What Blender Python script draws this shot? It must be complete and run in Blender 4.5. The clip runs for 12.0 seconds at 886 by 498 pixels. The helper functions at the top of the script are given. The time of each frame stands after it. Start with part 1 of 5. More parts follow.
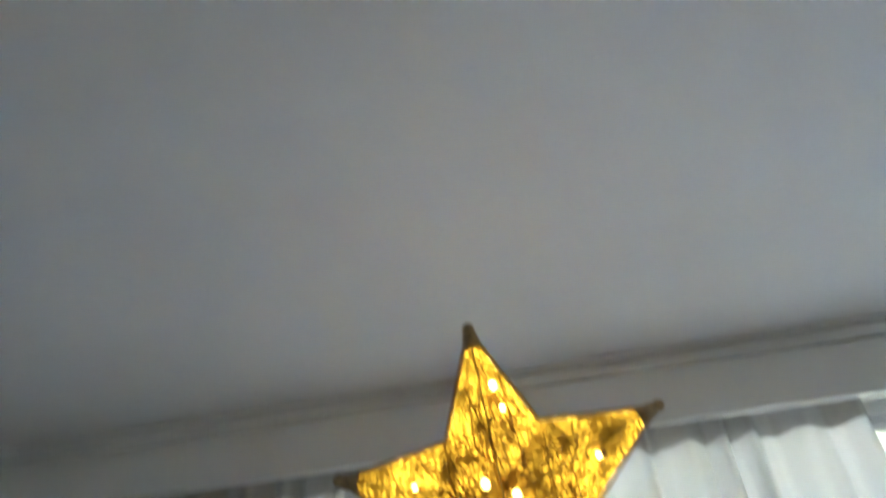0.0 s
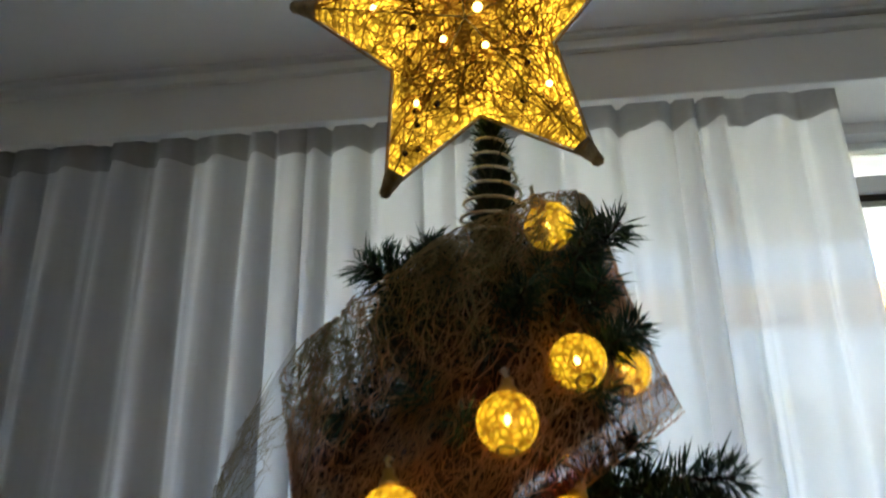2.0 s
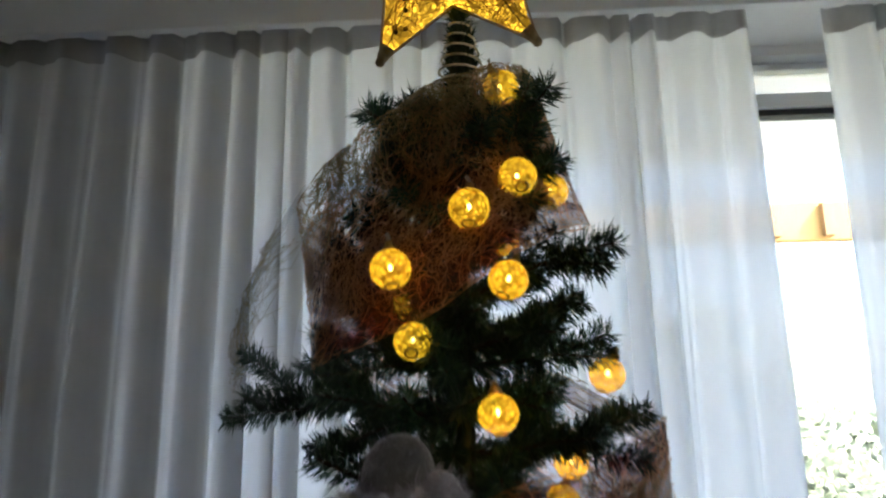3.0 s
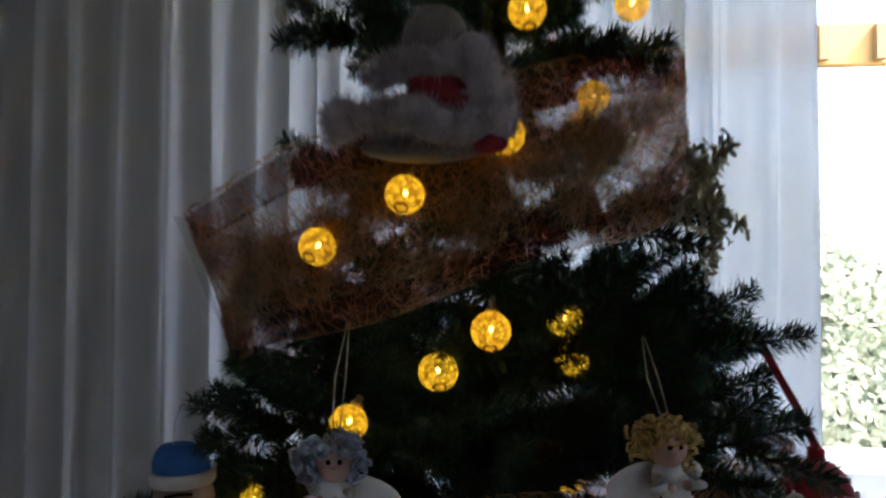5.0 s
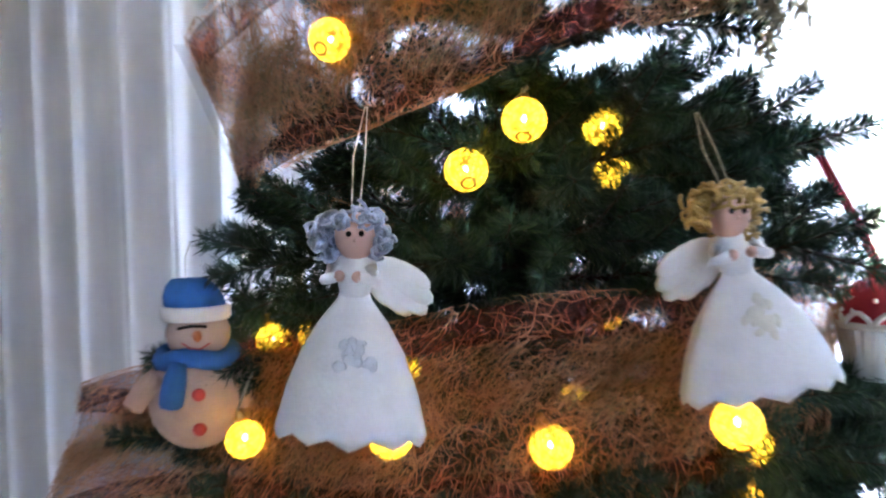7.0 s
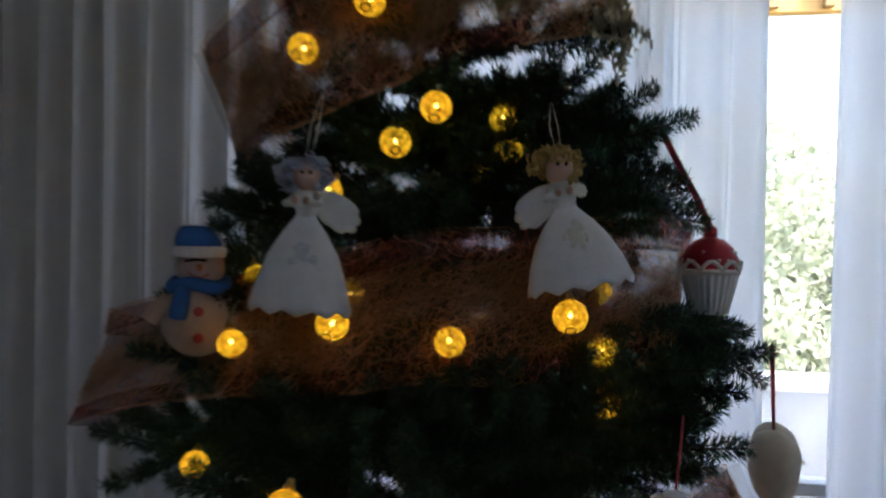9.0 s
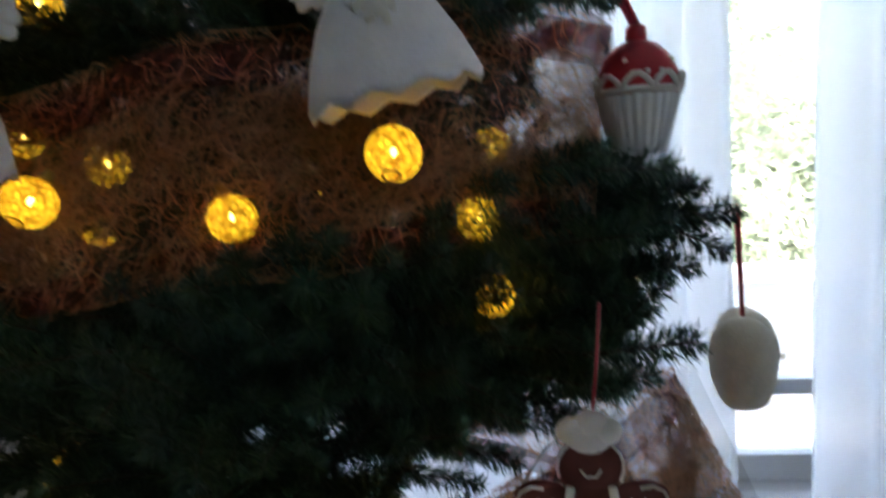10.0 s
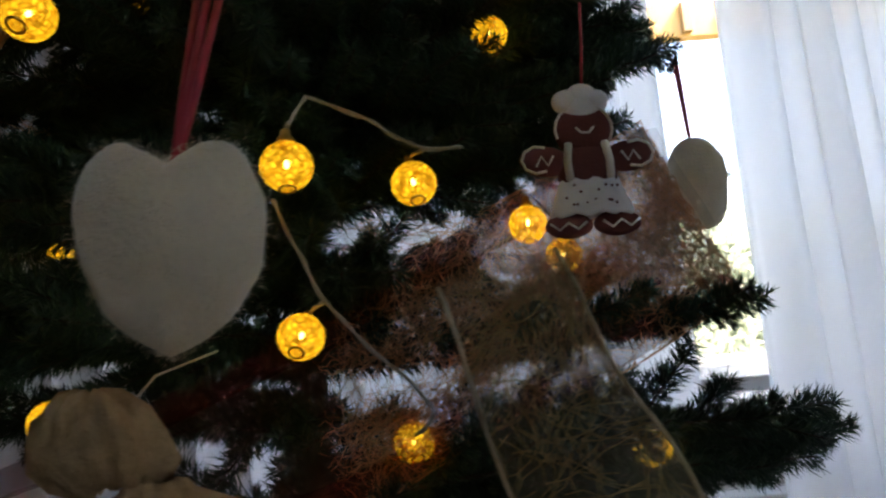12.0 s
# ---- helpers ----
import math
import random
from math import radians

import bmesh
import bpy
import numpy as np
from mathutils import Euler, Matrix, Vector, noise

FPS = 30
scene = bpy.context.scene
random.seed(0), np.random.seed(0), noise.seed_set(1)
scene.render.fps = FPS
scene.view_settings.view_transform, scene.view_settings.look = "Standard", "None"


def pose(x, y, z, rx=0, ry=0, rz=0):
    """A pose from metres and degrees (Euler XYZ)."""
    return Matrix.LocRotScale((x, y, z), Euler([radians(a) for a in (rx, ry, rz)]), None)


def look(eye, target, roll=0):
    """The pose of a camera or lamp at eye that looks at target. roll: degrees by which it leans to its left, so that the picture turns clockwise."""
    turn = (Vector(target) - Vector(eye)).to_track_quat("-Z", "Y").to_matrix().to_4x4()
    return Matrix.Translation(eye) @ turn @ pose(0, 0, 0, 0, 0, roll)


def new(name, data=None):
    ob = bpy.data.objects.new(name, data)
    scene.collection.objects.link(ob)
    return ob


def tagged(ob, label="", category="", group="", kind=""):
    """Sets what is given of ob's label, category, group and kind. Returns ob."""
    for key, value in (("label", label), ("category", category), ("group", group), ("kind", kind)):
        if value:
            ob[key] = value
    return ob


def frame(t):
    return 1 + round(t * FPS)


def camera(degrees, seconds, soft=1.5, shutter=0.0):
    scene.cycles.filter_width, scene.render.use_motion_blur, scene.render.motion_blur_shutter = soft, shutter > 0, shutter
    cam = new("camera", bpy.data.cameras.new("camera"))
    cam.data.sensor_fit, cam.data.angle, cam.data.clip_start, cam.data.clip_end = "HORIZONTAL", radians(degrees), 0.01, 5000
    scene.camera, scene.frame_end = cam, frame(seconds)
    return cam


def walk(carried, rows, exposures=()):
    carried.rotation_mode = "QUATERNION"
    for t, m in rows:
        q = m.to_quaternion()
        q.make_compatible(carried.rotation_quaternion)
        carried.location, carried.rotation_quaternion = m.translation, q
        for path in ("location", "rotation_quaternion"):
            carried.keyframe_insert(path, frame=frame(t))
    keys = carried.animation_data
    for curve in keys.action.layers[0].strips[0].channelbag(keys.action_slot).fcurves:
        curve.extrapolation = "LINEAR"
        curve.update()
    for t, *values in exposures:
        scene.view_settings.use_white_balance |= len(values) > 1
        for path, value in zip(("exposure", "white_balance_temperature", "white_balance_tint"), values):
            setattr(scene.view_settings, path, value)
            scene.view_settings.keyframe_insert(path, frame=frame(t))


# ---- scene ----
cam = camera(66.9, 12.0, soft=2.2, shutter=0.4)
PATH = [
    (0, (0.033, -0.753, 1.859), (-0.172, 0.828, 3.067), -5.4),
    (0.5, (0.038, -0.623, 1.861), (-0.147, 1.184, 2.699), -1.9),
    (0.7, (0.041, -0.592, 1.833), (-0.132, 1.238, 2.623), -1.4),
    (1, (0.058, -0.573, 1.790), (-0.224, 1.280, 2.487), -1.1),
    (1.5, (0.047, -0.586, 1.737), (-0.207, 1.279, 2.414), -0.9),
    (2, (0.027, -0.631, 1.671), (-0.208, 1.252, 2.303), -0.8),
    (2.5, (0.013, -0.726, 1.592), (-0.143, 1.186, 2.157), -1.0),
    (2.7, (0.010, -0.755, 1.561), (-0.089, 1.179, 2.058), -0.8),
    (4.3, (0.094, -1.096, 1.323), (-0.156, 0.867, 1.609), 0.5),
    (4.5, (0.076, -1.042, 1.287), (-0.229, 0.924, 1.487), 0.2),
    (5, (0.018, -0.849, 1.223), (-0.183, 1.140, 1.272), 0.3),
    (5.5, (-0.028, -0.704, 1.185), (-0.153, 1.292, 1.183), 0.7),
    (6, (-0.044, -0.652, 1.149), (-0.161, 1.345, 1.168), 0.7),
    (6.5, (-0.047, -0.662, 1.083), (-0.205, 1.330, 0.994), -0.0),
    (7, (-0.001, -0.788, 1.070), (-0.247, 1.194, 0.967), -0.8),
    (7.2, (0.041, -0.880, 1.079), (-0.309, 1.088, 1.010), -0.3),
    (8.8, (0.116, -1.109, 1.003), (-0.234, 0.860, 1.028), 0.7),
    (9, (0.130, -1.025, 0.976), (-0.144, 0.956, 0.964), 0.9),
    (9.5, (0.211, -0.801, 0.972), (-0.212, 1.153, 0.928), -1.6),
    (10, (0.262, -0.698, 0.878), (0.024, 1.275, 0.650), -3.6),
    (10.5, (0.210, -0.766, 0.765), (0.147, 1.224, 0.573), -6.1),
    (11, (0.287, -0.754, 0.647), (0.127, 1.240, 0.659), -4.3),
    (11.5, (0.263, -0.766, 0.458), (0.136, 1.218, 0.677), -3.4),
    (12, (0.161, -0.773, 0.380), (0.158, 1.194, 0.743), -4.3),
]
EXPOSURES = [(0.0, 4.35, 5950, 8), (0.6, 3.72, 6100, 8), (2.7, 3.85, 6200, 11), (4.3, 2.95, 6150, 13), (5.0, 3.4, 6250, 15), (5.5, 4.5, 6350, 18), (6.0, 5.35, 6200, 18), (6.5, 5.85, 6000, 19), (7.2, 5.95, 5800, 19), (8.8, 3.4, 6250, 14), (9.5, 3.6, 6300, 14),
             (10.0, 4.0, 6300, 10), (10.6, 3.7, 6250, 0), (11.3, 3.6, 6500, 9), (12.0, 3.75, 6900, 12)]
walk(cam, [(t, look(eye, target, roll)) for t, eye, target, roll in PATH], EXPOSURES)

# ---- world and sun ----
world = bpy.data.worlds.new("sky")
scene.world = world
world.use_nodes = True
wn = world.node_tree.nodes
sky = wn.new("ShaderNodeTexSky")
sky.sky_type, sky.sun_disc = "NISHITA", False
sky.sun_elevation, sky.sun_rotation = radians(48), radians(106)
sky.dust_density = 3.0
wn["Background"].inputs["Strength"].default_value = 0.15
world.node_tree.links.new(sky.outputs["Color"], wn["Background"].inputs["Color"])
sun = new("sun", bpy.data.lights.new("sun", "SUN"))
sun.data.energy, sun.data.angle, sun.data.color = 3.8, radians(4), (1.0, 0.95, 0.88)
sun.matrix_world = look((4.2, -1.2, 5.0), (0, 0, 0))


# ---- materials ----
def mat(name, color, rough=0.6, vary=0.15, scale=30.0, metal=0.0, bump=0.0, bump_scale=200.0, sheen=0.0, spec=0.5, per_object=0.0, detail=4.0):
    m = bpy.data.materials.new(name)
    m.use_nodes = True
    n, l = m.node_tree.nodes, m.node_tree.links
    b = n["Principled BSDF"]
    b.inputs["Roughness"].default_value = rough
    b.inputs["Metallic"].default_value = metal
    b.inputs["Specular IOR Level"].default_value = spec
    b.inputs["Sheen Weight"].default_value = sheen
    co = n.new("ShaderNodeTexCoord")
    big, fine = n.new("ShaderNodeTexNoise"), n.new("ShaderNodeTexNoise")
    big.inputs["Scale"].default_value, fine.inputs["Scale"].default_value = scale, scale * 7.3
    big.inputs["Detail"].default_value = detail
    for t in (big, fine):
        l.new(co.outputs["Object"], t.inputs["Vector"])
    add = n.new("ShaderNodeMath")
    add.operation = "MULTIPLY_ADD"
    l.new(fine.outputs["Fac"], add.inputs[0])
    add.inputs[1].default_value = 0.45
    l.new(big.outputs["Fac"], add.inputs[2])
    ramp = n.new("ShaderNodeMapRange")
    l.new(add.outputs[0], ramp.inputs["Value"])
    ramp.inputs["From Min"].default_value, ramp.inputs["From Max"].default_value = 0.4, 1.05
    ramp.inputs["To Min"].default_value, ramp.inputs["To Max"].default_value = 1 - vary, 1 + vary
    hsv = n.new("ShaderNodeHueSaturation")
    hsv.inputs["Color"].default_value = (*color, 1)
    if per_object:
        info = n.new("ShaderNodeObjectInfo")
        own = n.new("ShaderNodeMapRange")
        l.new(info.outputs["Random"], own.inputs["Value"])
        own.inputs["To Min"].default_value, own.inputs["To Max"].default_value = 1 - per_object, 1 + per_object
        mul = n.new("ShaderNodeMath")
        mul.operation = "MULTIPLY"
        l.new(ramp.outputs[0], mul.inputs[0])
        l.new(own.outputs[0], mul.inputs[1])
        l.new(mul.outputs[0], hsv.inputs["Value"])
    else:
        l.new(ramp.outputs[0], hsv.inputs["Value"])
    l.new(hsv.outputs[0], b.inputs["Base Color"])
    if bump:
        tex, bp = n.new("ShaderNodeTexNoise"), n.new("ShaderNodeBump")
        tex.inputs["Scale"].default_value = bump_scale
        l.new(co.outputs["Object"], tex.inputs["Vector"])
        l.new(tex.outputs["Fac"], bp.inputs["Height"])
        bp.inputs["Strength"].default_value, bp.inputs["Distance"].default_value = bump, 0.002
        l.new(bp.outputs[0], b.inputs["Normal"])
    return m


def through_cloth(m, color, share, clear=0.0):
    """Lets part of the light pass through a thin cloth, and part of the view."""
    n, l = m.node_tree.nodes, m.node_tree.links
    b, out = n["Principled BSDF"], n["Material Output"]
    tr = n.new("ShaderNodeBsdfTranslucent")
    tr.inputs["Color"].default_value = (*color, 1)
    mix = n.new("ShaderNodeMixShader")
    mix.inputs[0].default_value = share
    l.new(b.outputs[0], mix.inputs[1])
    l.new(tr.outputs[0], mix.inputs[2])
    last = mix
    if clear:
        tp = n.new("ShaderNodeBsdfTransparent")
        last = n.new("ShaderNodeMixShader")
        last.inputs[0].default_value = clear
        l.new(mix.outputs[0], last.inputs[1])
        l.new(tp.outputs[0], last.inputs[2])
    l.new(last.outputs[0], out.inputs["Surface"])
    return m


def glowing(m, color, strength, scale=0.0, low=0.3, patches=0.0):
    """Gives m light of its own, broken up by cells where scale is given."""
    n, l = m.node_tree.nodes, m.node_tree.links
    b = n["Principled BSDF"]
    b.inputs["Emission Color"].default_value = (*color, 1)
    b.inputs["Emission Strength"].default_value = strength
    if scale:
        co, v = n.new("ShaderNodeTexCoord"), n.new("ShaderNodeTexVoronoi")
        v.feature = "DISTANCE_TO_EDGE"
        v.inputs["Scale"].default_value = scale
        l.new(co.outputs["Object"], v.inputs["Vector"])
        r = n.new("ShaderNodeMapRange")
        l.new(v.outputs["Distance"], r.inputs["Value"])
        r.inputs["From Max"].default_value = 0.25
        r.inputs["To Min"].default_value, r.inputs["To Max"].default_value = strength * low, strength
        last = r
        if patches:
            p, pr, last = n.new("ShaderNodeTexNoise"), n.new("ShaderNodeMapRange"), n.new("ShaderNodeMath")
            p.inputs["Scale"].default_value, p.inputs["Detail"].default_value = patches, 5.0
            l.new(co.outputs["Object"], p.inputs["Vector"])
            l.new(p.outputs["Fac"], pr.inputs["Value"])
            pr.inputs["From Min"].default_value, pr.inputs["From Max"].default_value = 0.36, 0.66
            pr.inputs["To Min"].default_value, pr.inputs["To Max"].default_value = 0.25, 1.7
            last.operation = "MULTIPLY"
            l.new(r.outputs[0], last.inputs[0])
            l.new(pr.outputs[0], last.inputs[1])
        l.new(last.outputs[0], b.inputs["Emission Strength"])
    return m


WALL = mat("painted plaster", (0.72, 0.72, 0.71), 0.9, 0.04, 3, bump=0.15, bump_scale=150)
CEILING = mat("ceiling paint", (0.80, 0.80, 0.79), 0.92, 0.03, 2, bump=0.1, bump_scale=120)
GLOSS_WHITE = mat("white lacquer", (0.78, 0.79, 0.79), 0.35, 0.03, 6)
FRAME_WHITE = mat("white window frame", (0.80, 0.81, 0.82), 0.3, 0.03, 8)
SEAL = mat("black rubber seal", (0.02, 0.02, 0.022), 0.6, 0.1)
FLOOR = mat("pale oak floor", (0.46, 0.38, 0.29), 0.4, 0.25, 4, bump=0.1)
SHEER = through_cloth(mat("sheer voile", (0.74, 0.75, 0.76), 0.85, 0.05, 40, bump=0.3, bump_scale=900, sheen=0.2), (0.90, 0.90, 0.92), 0.80, 0.03)
HEADING = through_cloth(mat("pleat tape", (0.50, 0.50, 0.51), 0.9, 0.06, 60, bump=0.3, bump_scale=700), (0.55, 0.55, 0.56), 0.25)
NEEDLE = mat("green needles", (0.017, 0.052, 0.030), 0.5, 0.35, 25, per_object=0.3)
NEEDLE_TIP = mat("lighter needles", (0.045, 0.095, 0.040), 0.5, 0.3, 25, per_object=0.3)
BARK = mat("brown branch wire", (0.05, 0.035, 0.022), 0.8, 0.3, 40)
TRUNK = mat("dark green pole", (0.02, 0.03, 0.02), 0.5, 0.2, 10)
STRAW = through_cloth(mat("straw fibre", (0.44, 0.25, 0.135), 0.7, 0.4, 12), (0.60, 0.33, 0.17), 0.45)
OLIVE = through_cloth(mat("olive fibre", (0.30, 0.24, 0.12), 0.7, 0.3, 12), (0.36, 0.28, 0.14), 0.4)
RED_GAUZE = through_cloth(mat("red gauze", (0.30, 0.10, 0.08), 0.75, 0.25, 14), (0.60, 0.26, 0.22), 0.5, 0.72)
PALE_GAUZE = through_cloth(mat("pale gauze", (0.55, 0.52, 0.44), 0.75, 0.2, 14), (0.6, 0.57, 0.5), 0.5, 0.86)
TAN_GAUZE = through_cloth(mat("tan gauze", (0.42, 0.36, 0.24), 0.75, 0.2, 14), (0.60, 0.52, 0.36), 0.5, 0.78)
RED_EDGE = through_cloth(mat("dark red ribbon edge", (0.22, 0.025, 0.025), 0.6, 0.2, 30, bump=0.4, bump_scale=600), (0.40, 0.05, 0.04), 0.4, 0.45)
TAN_EDGE = through_cloth(mat("tan ribbon edge", (0.50, 0.42, 0.28), 0.6, 0.2, 30), (0.5, 0.42, 0.28), 0.4)
AMBER = (1.0, 0.60, 0.02)
GLOBE = through_cloth(glowing(mat("amber plastic globe", (0.70, 0.34, 0.02), 0.25, 0.2, 60, bump=0.6, bump_scale=350), AMBER, 0.135, 170.0, 0.03, 130.0), (0.8, 0.4, 0.03), 0.10, 0.36)
LED = glowing(mat("lit diode", (1, 0.8, 0.3), 0.3), (1.0, 0.62, 0.10), 2.3)
STAR_LED = glowing(mat("lit star diode", (1, 0.8, 0.3), 0.3), (1.0, 0.70, 0.13), 0.9)
SOCKET = mat("amber socket", (0.55, 0.33, 0.06), 0.35, 0.1)
CABLE = mat("clear grey cable", (0.36, 0.34, 0.27), 0.35, 0.15, 80)
STAR_SKIN = glowing(mat("amber paper thread", (0.55, 0.28, 0.02), 0.6, 0.3, 40), (1.0, 0.55, 0.03), 0.20, 190.0, 0.06, 45.0)
STAR_THREAD = through_cloth(mat("gold brown thread", (0.36, 0.19, 0.04), 0.45, 0.4, 60, metal=0.2), (0.6, 0.32, 0.04), 0.5)
STAR_RIM = mat("glittering brown rim", (0.36, 0.25, 0.12), 0.45, 0.5, 150, metal=0.25, bump=0.8, bump_scale=900)
SEQUIN = mat("dark brown sequin", (0.06, 0.02, 0.01), 0.3, 0.2)
SPRING = mat("silver gold spring wire", (0.62, 0.55, 0.38), 0.3, 0.15, 60, metal=0.8)
FELT_WHITE = mat("white felt", (0.74, 0.72, 0.70), 0.95, 0.10, 60, bump=0.6, bump_scale=500, sheen=0.4)
LACE = mat("white satin skirt", (0.78, 0.77, 0.78), 0.6, 0.08, 50, bump=0.3, bump_scale=300, sheen=0.3)
GREY_PRINT = mat("grey printed flower", (0.64, 0.66, 0.69), 0.8, 0.2, 90)
OLIVE_PRINT = mat("pale olive printed flower", (0.70, 0.68, 0.60), 0.8, 0.15, 90)
SKIN = mat("painted wood face", (0.58, 0.36, 0.29), 0.6, 0.06, 30)
SILVER_CURL = mat("silver blue curls", (0.42, 0.47, 0.60), 0.3, 0.4, 120, metal=0.6)
GOLD_CURL = mat("golden blond curls", (0.50, 0.33, 0.10), 0.4, 0.4, 120, metal=0.3)
BEAD = mat("black bead", (0.012, 0.01, 0.01), 0.2, 0.05)
BLUE = mat("blue felt", (0.03, 0.14, 0.42), 0.9, 0.15, 60, bump=0.5, bump_scale=500)
CREAM = mat("cream wool cloth", (0.46, 0.33, 0.27), 0.95, 0.12, 50, bump=0.6, bump_scale=420)
RED_BUTTON = mat("red button", (0.40, 0.04, 0.03), 0.5, 0.1)
ORANGE = mat("orange nose", (0.55, 0.17, 0.05), 0.6, 0.1)
FUR = mat("grey white plush", (0.40, 0.35, 0.38), 1.0, 0.18, 40, bump=0.8, bump_scale=300, sheen=0.6)
HAT_SHADE_FELT = mat("grey fleece of hat and underside shade", (0.17, 0.15, 0.145), 1.0, 0.2, 40, bump=0.8, bump_scale=300, sheen=0.5)
RED_FELT = mat("crimson felt", (0.24, 0.012, 0.025), 0.85, 0.15, 40, bump=0.4, bump_scale=400)
RED_GLAZE = mat("red glossy dome", (0.42, 0.02, 0.03), 0.45, 0.12, 30, bump=0.2, bump_scale=300)
PAPER_CUP = mat("pale pleated cup", (0.66, 0.66, 0.68), 0.7, 0.08, 40)
RIBBON_RED = mat("red satin cord", (0.42, 0.03, 0.05), 0.5, 0.15, 60)
PLUSH = mat("off white plush", (0.74, 0.67, 0.52), 1.0, 0.10, 30, bump=0.7, bump_scale=420, sheen=0.6)
GINGER = mat("ginger brown felt", (0.13, 0.035, 0.025), 0.9, 0.2, 50, bump=0.4, bump_scale=500)
ICING = mat("white icing cord", (0.72, 0.70, 0.66), 0.8, 0.08, 60)
BURLAP = mat("tan burlap", (0.42, 0.29, 0.15), 0.95, 0.25, 40, bump=0.9, bump_scale=380)
GLITTER = mat("champagne glitter", (0.42, 0.37, 0.25), 0.35, 0.5, 90, metal=0.75)
THREAD = mat("pale hanging thread", (0.62, 0.58, 0.50), 0.6, 0.1)
GOLD_THREAD = mat("gold hanging thread", (0.70, 0.50, 0.10), 0.4, 0.1, metal=0.4)
PAVING = mat("pale paving", (0.42, 0.43, 0.43), 0.85, 0.15, 3, bump=0.3, bump_scale=60)
LAWN = mat("dry lawn", (0.16, 0.16, 0.09), 0.9, 0.3, 6, bump=0.5, bump_scale=60)
RENDER_WALL = mat("blue grey rendered wall", (0.46, 0.50, 0.55), 0.9, 0.12, 5, bump=0.4, bump_scale=90)
COPING = mat("white coping", (0.75, 0.75, 0.74), 0.7, 0.06, 6)
ORANGE_WOOD = mat("yellow stained wood", (0.62, 0.33, 0.08), 0.55, 0.2, 9, per_object=0.25)
DARK_WOOD = mat("brown stained rafter", (0.30, 0.17, 0.06), 0.6, 0.2, 9)
LEAF = through_cloth(mat("bush leaves", (0.36, 0.41, 0.31), 0.8, 0.2, 5), (0.52, 0.55, 0.44), 0.5)
GLASS = bpy.data.materials.new("window glass")
GLASS.use_nodes = True
gb = GLASS.node_tree.nodes["Principled BSDF"]
gb.inputs["Transmission Weight"].default_value, gb.inputs["Roughness"].default_value, gb.inputs["IOR"].default_value = 1.0, 0.0, 1.45


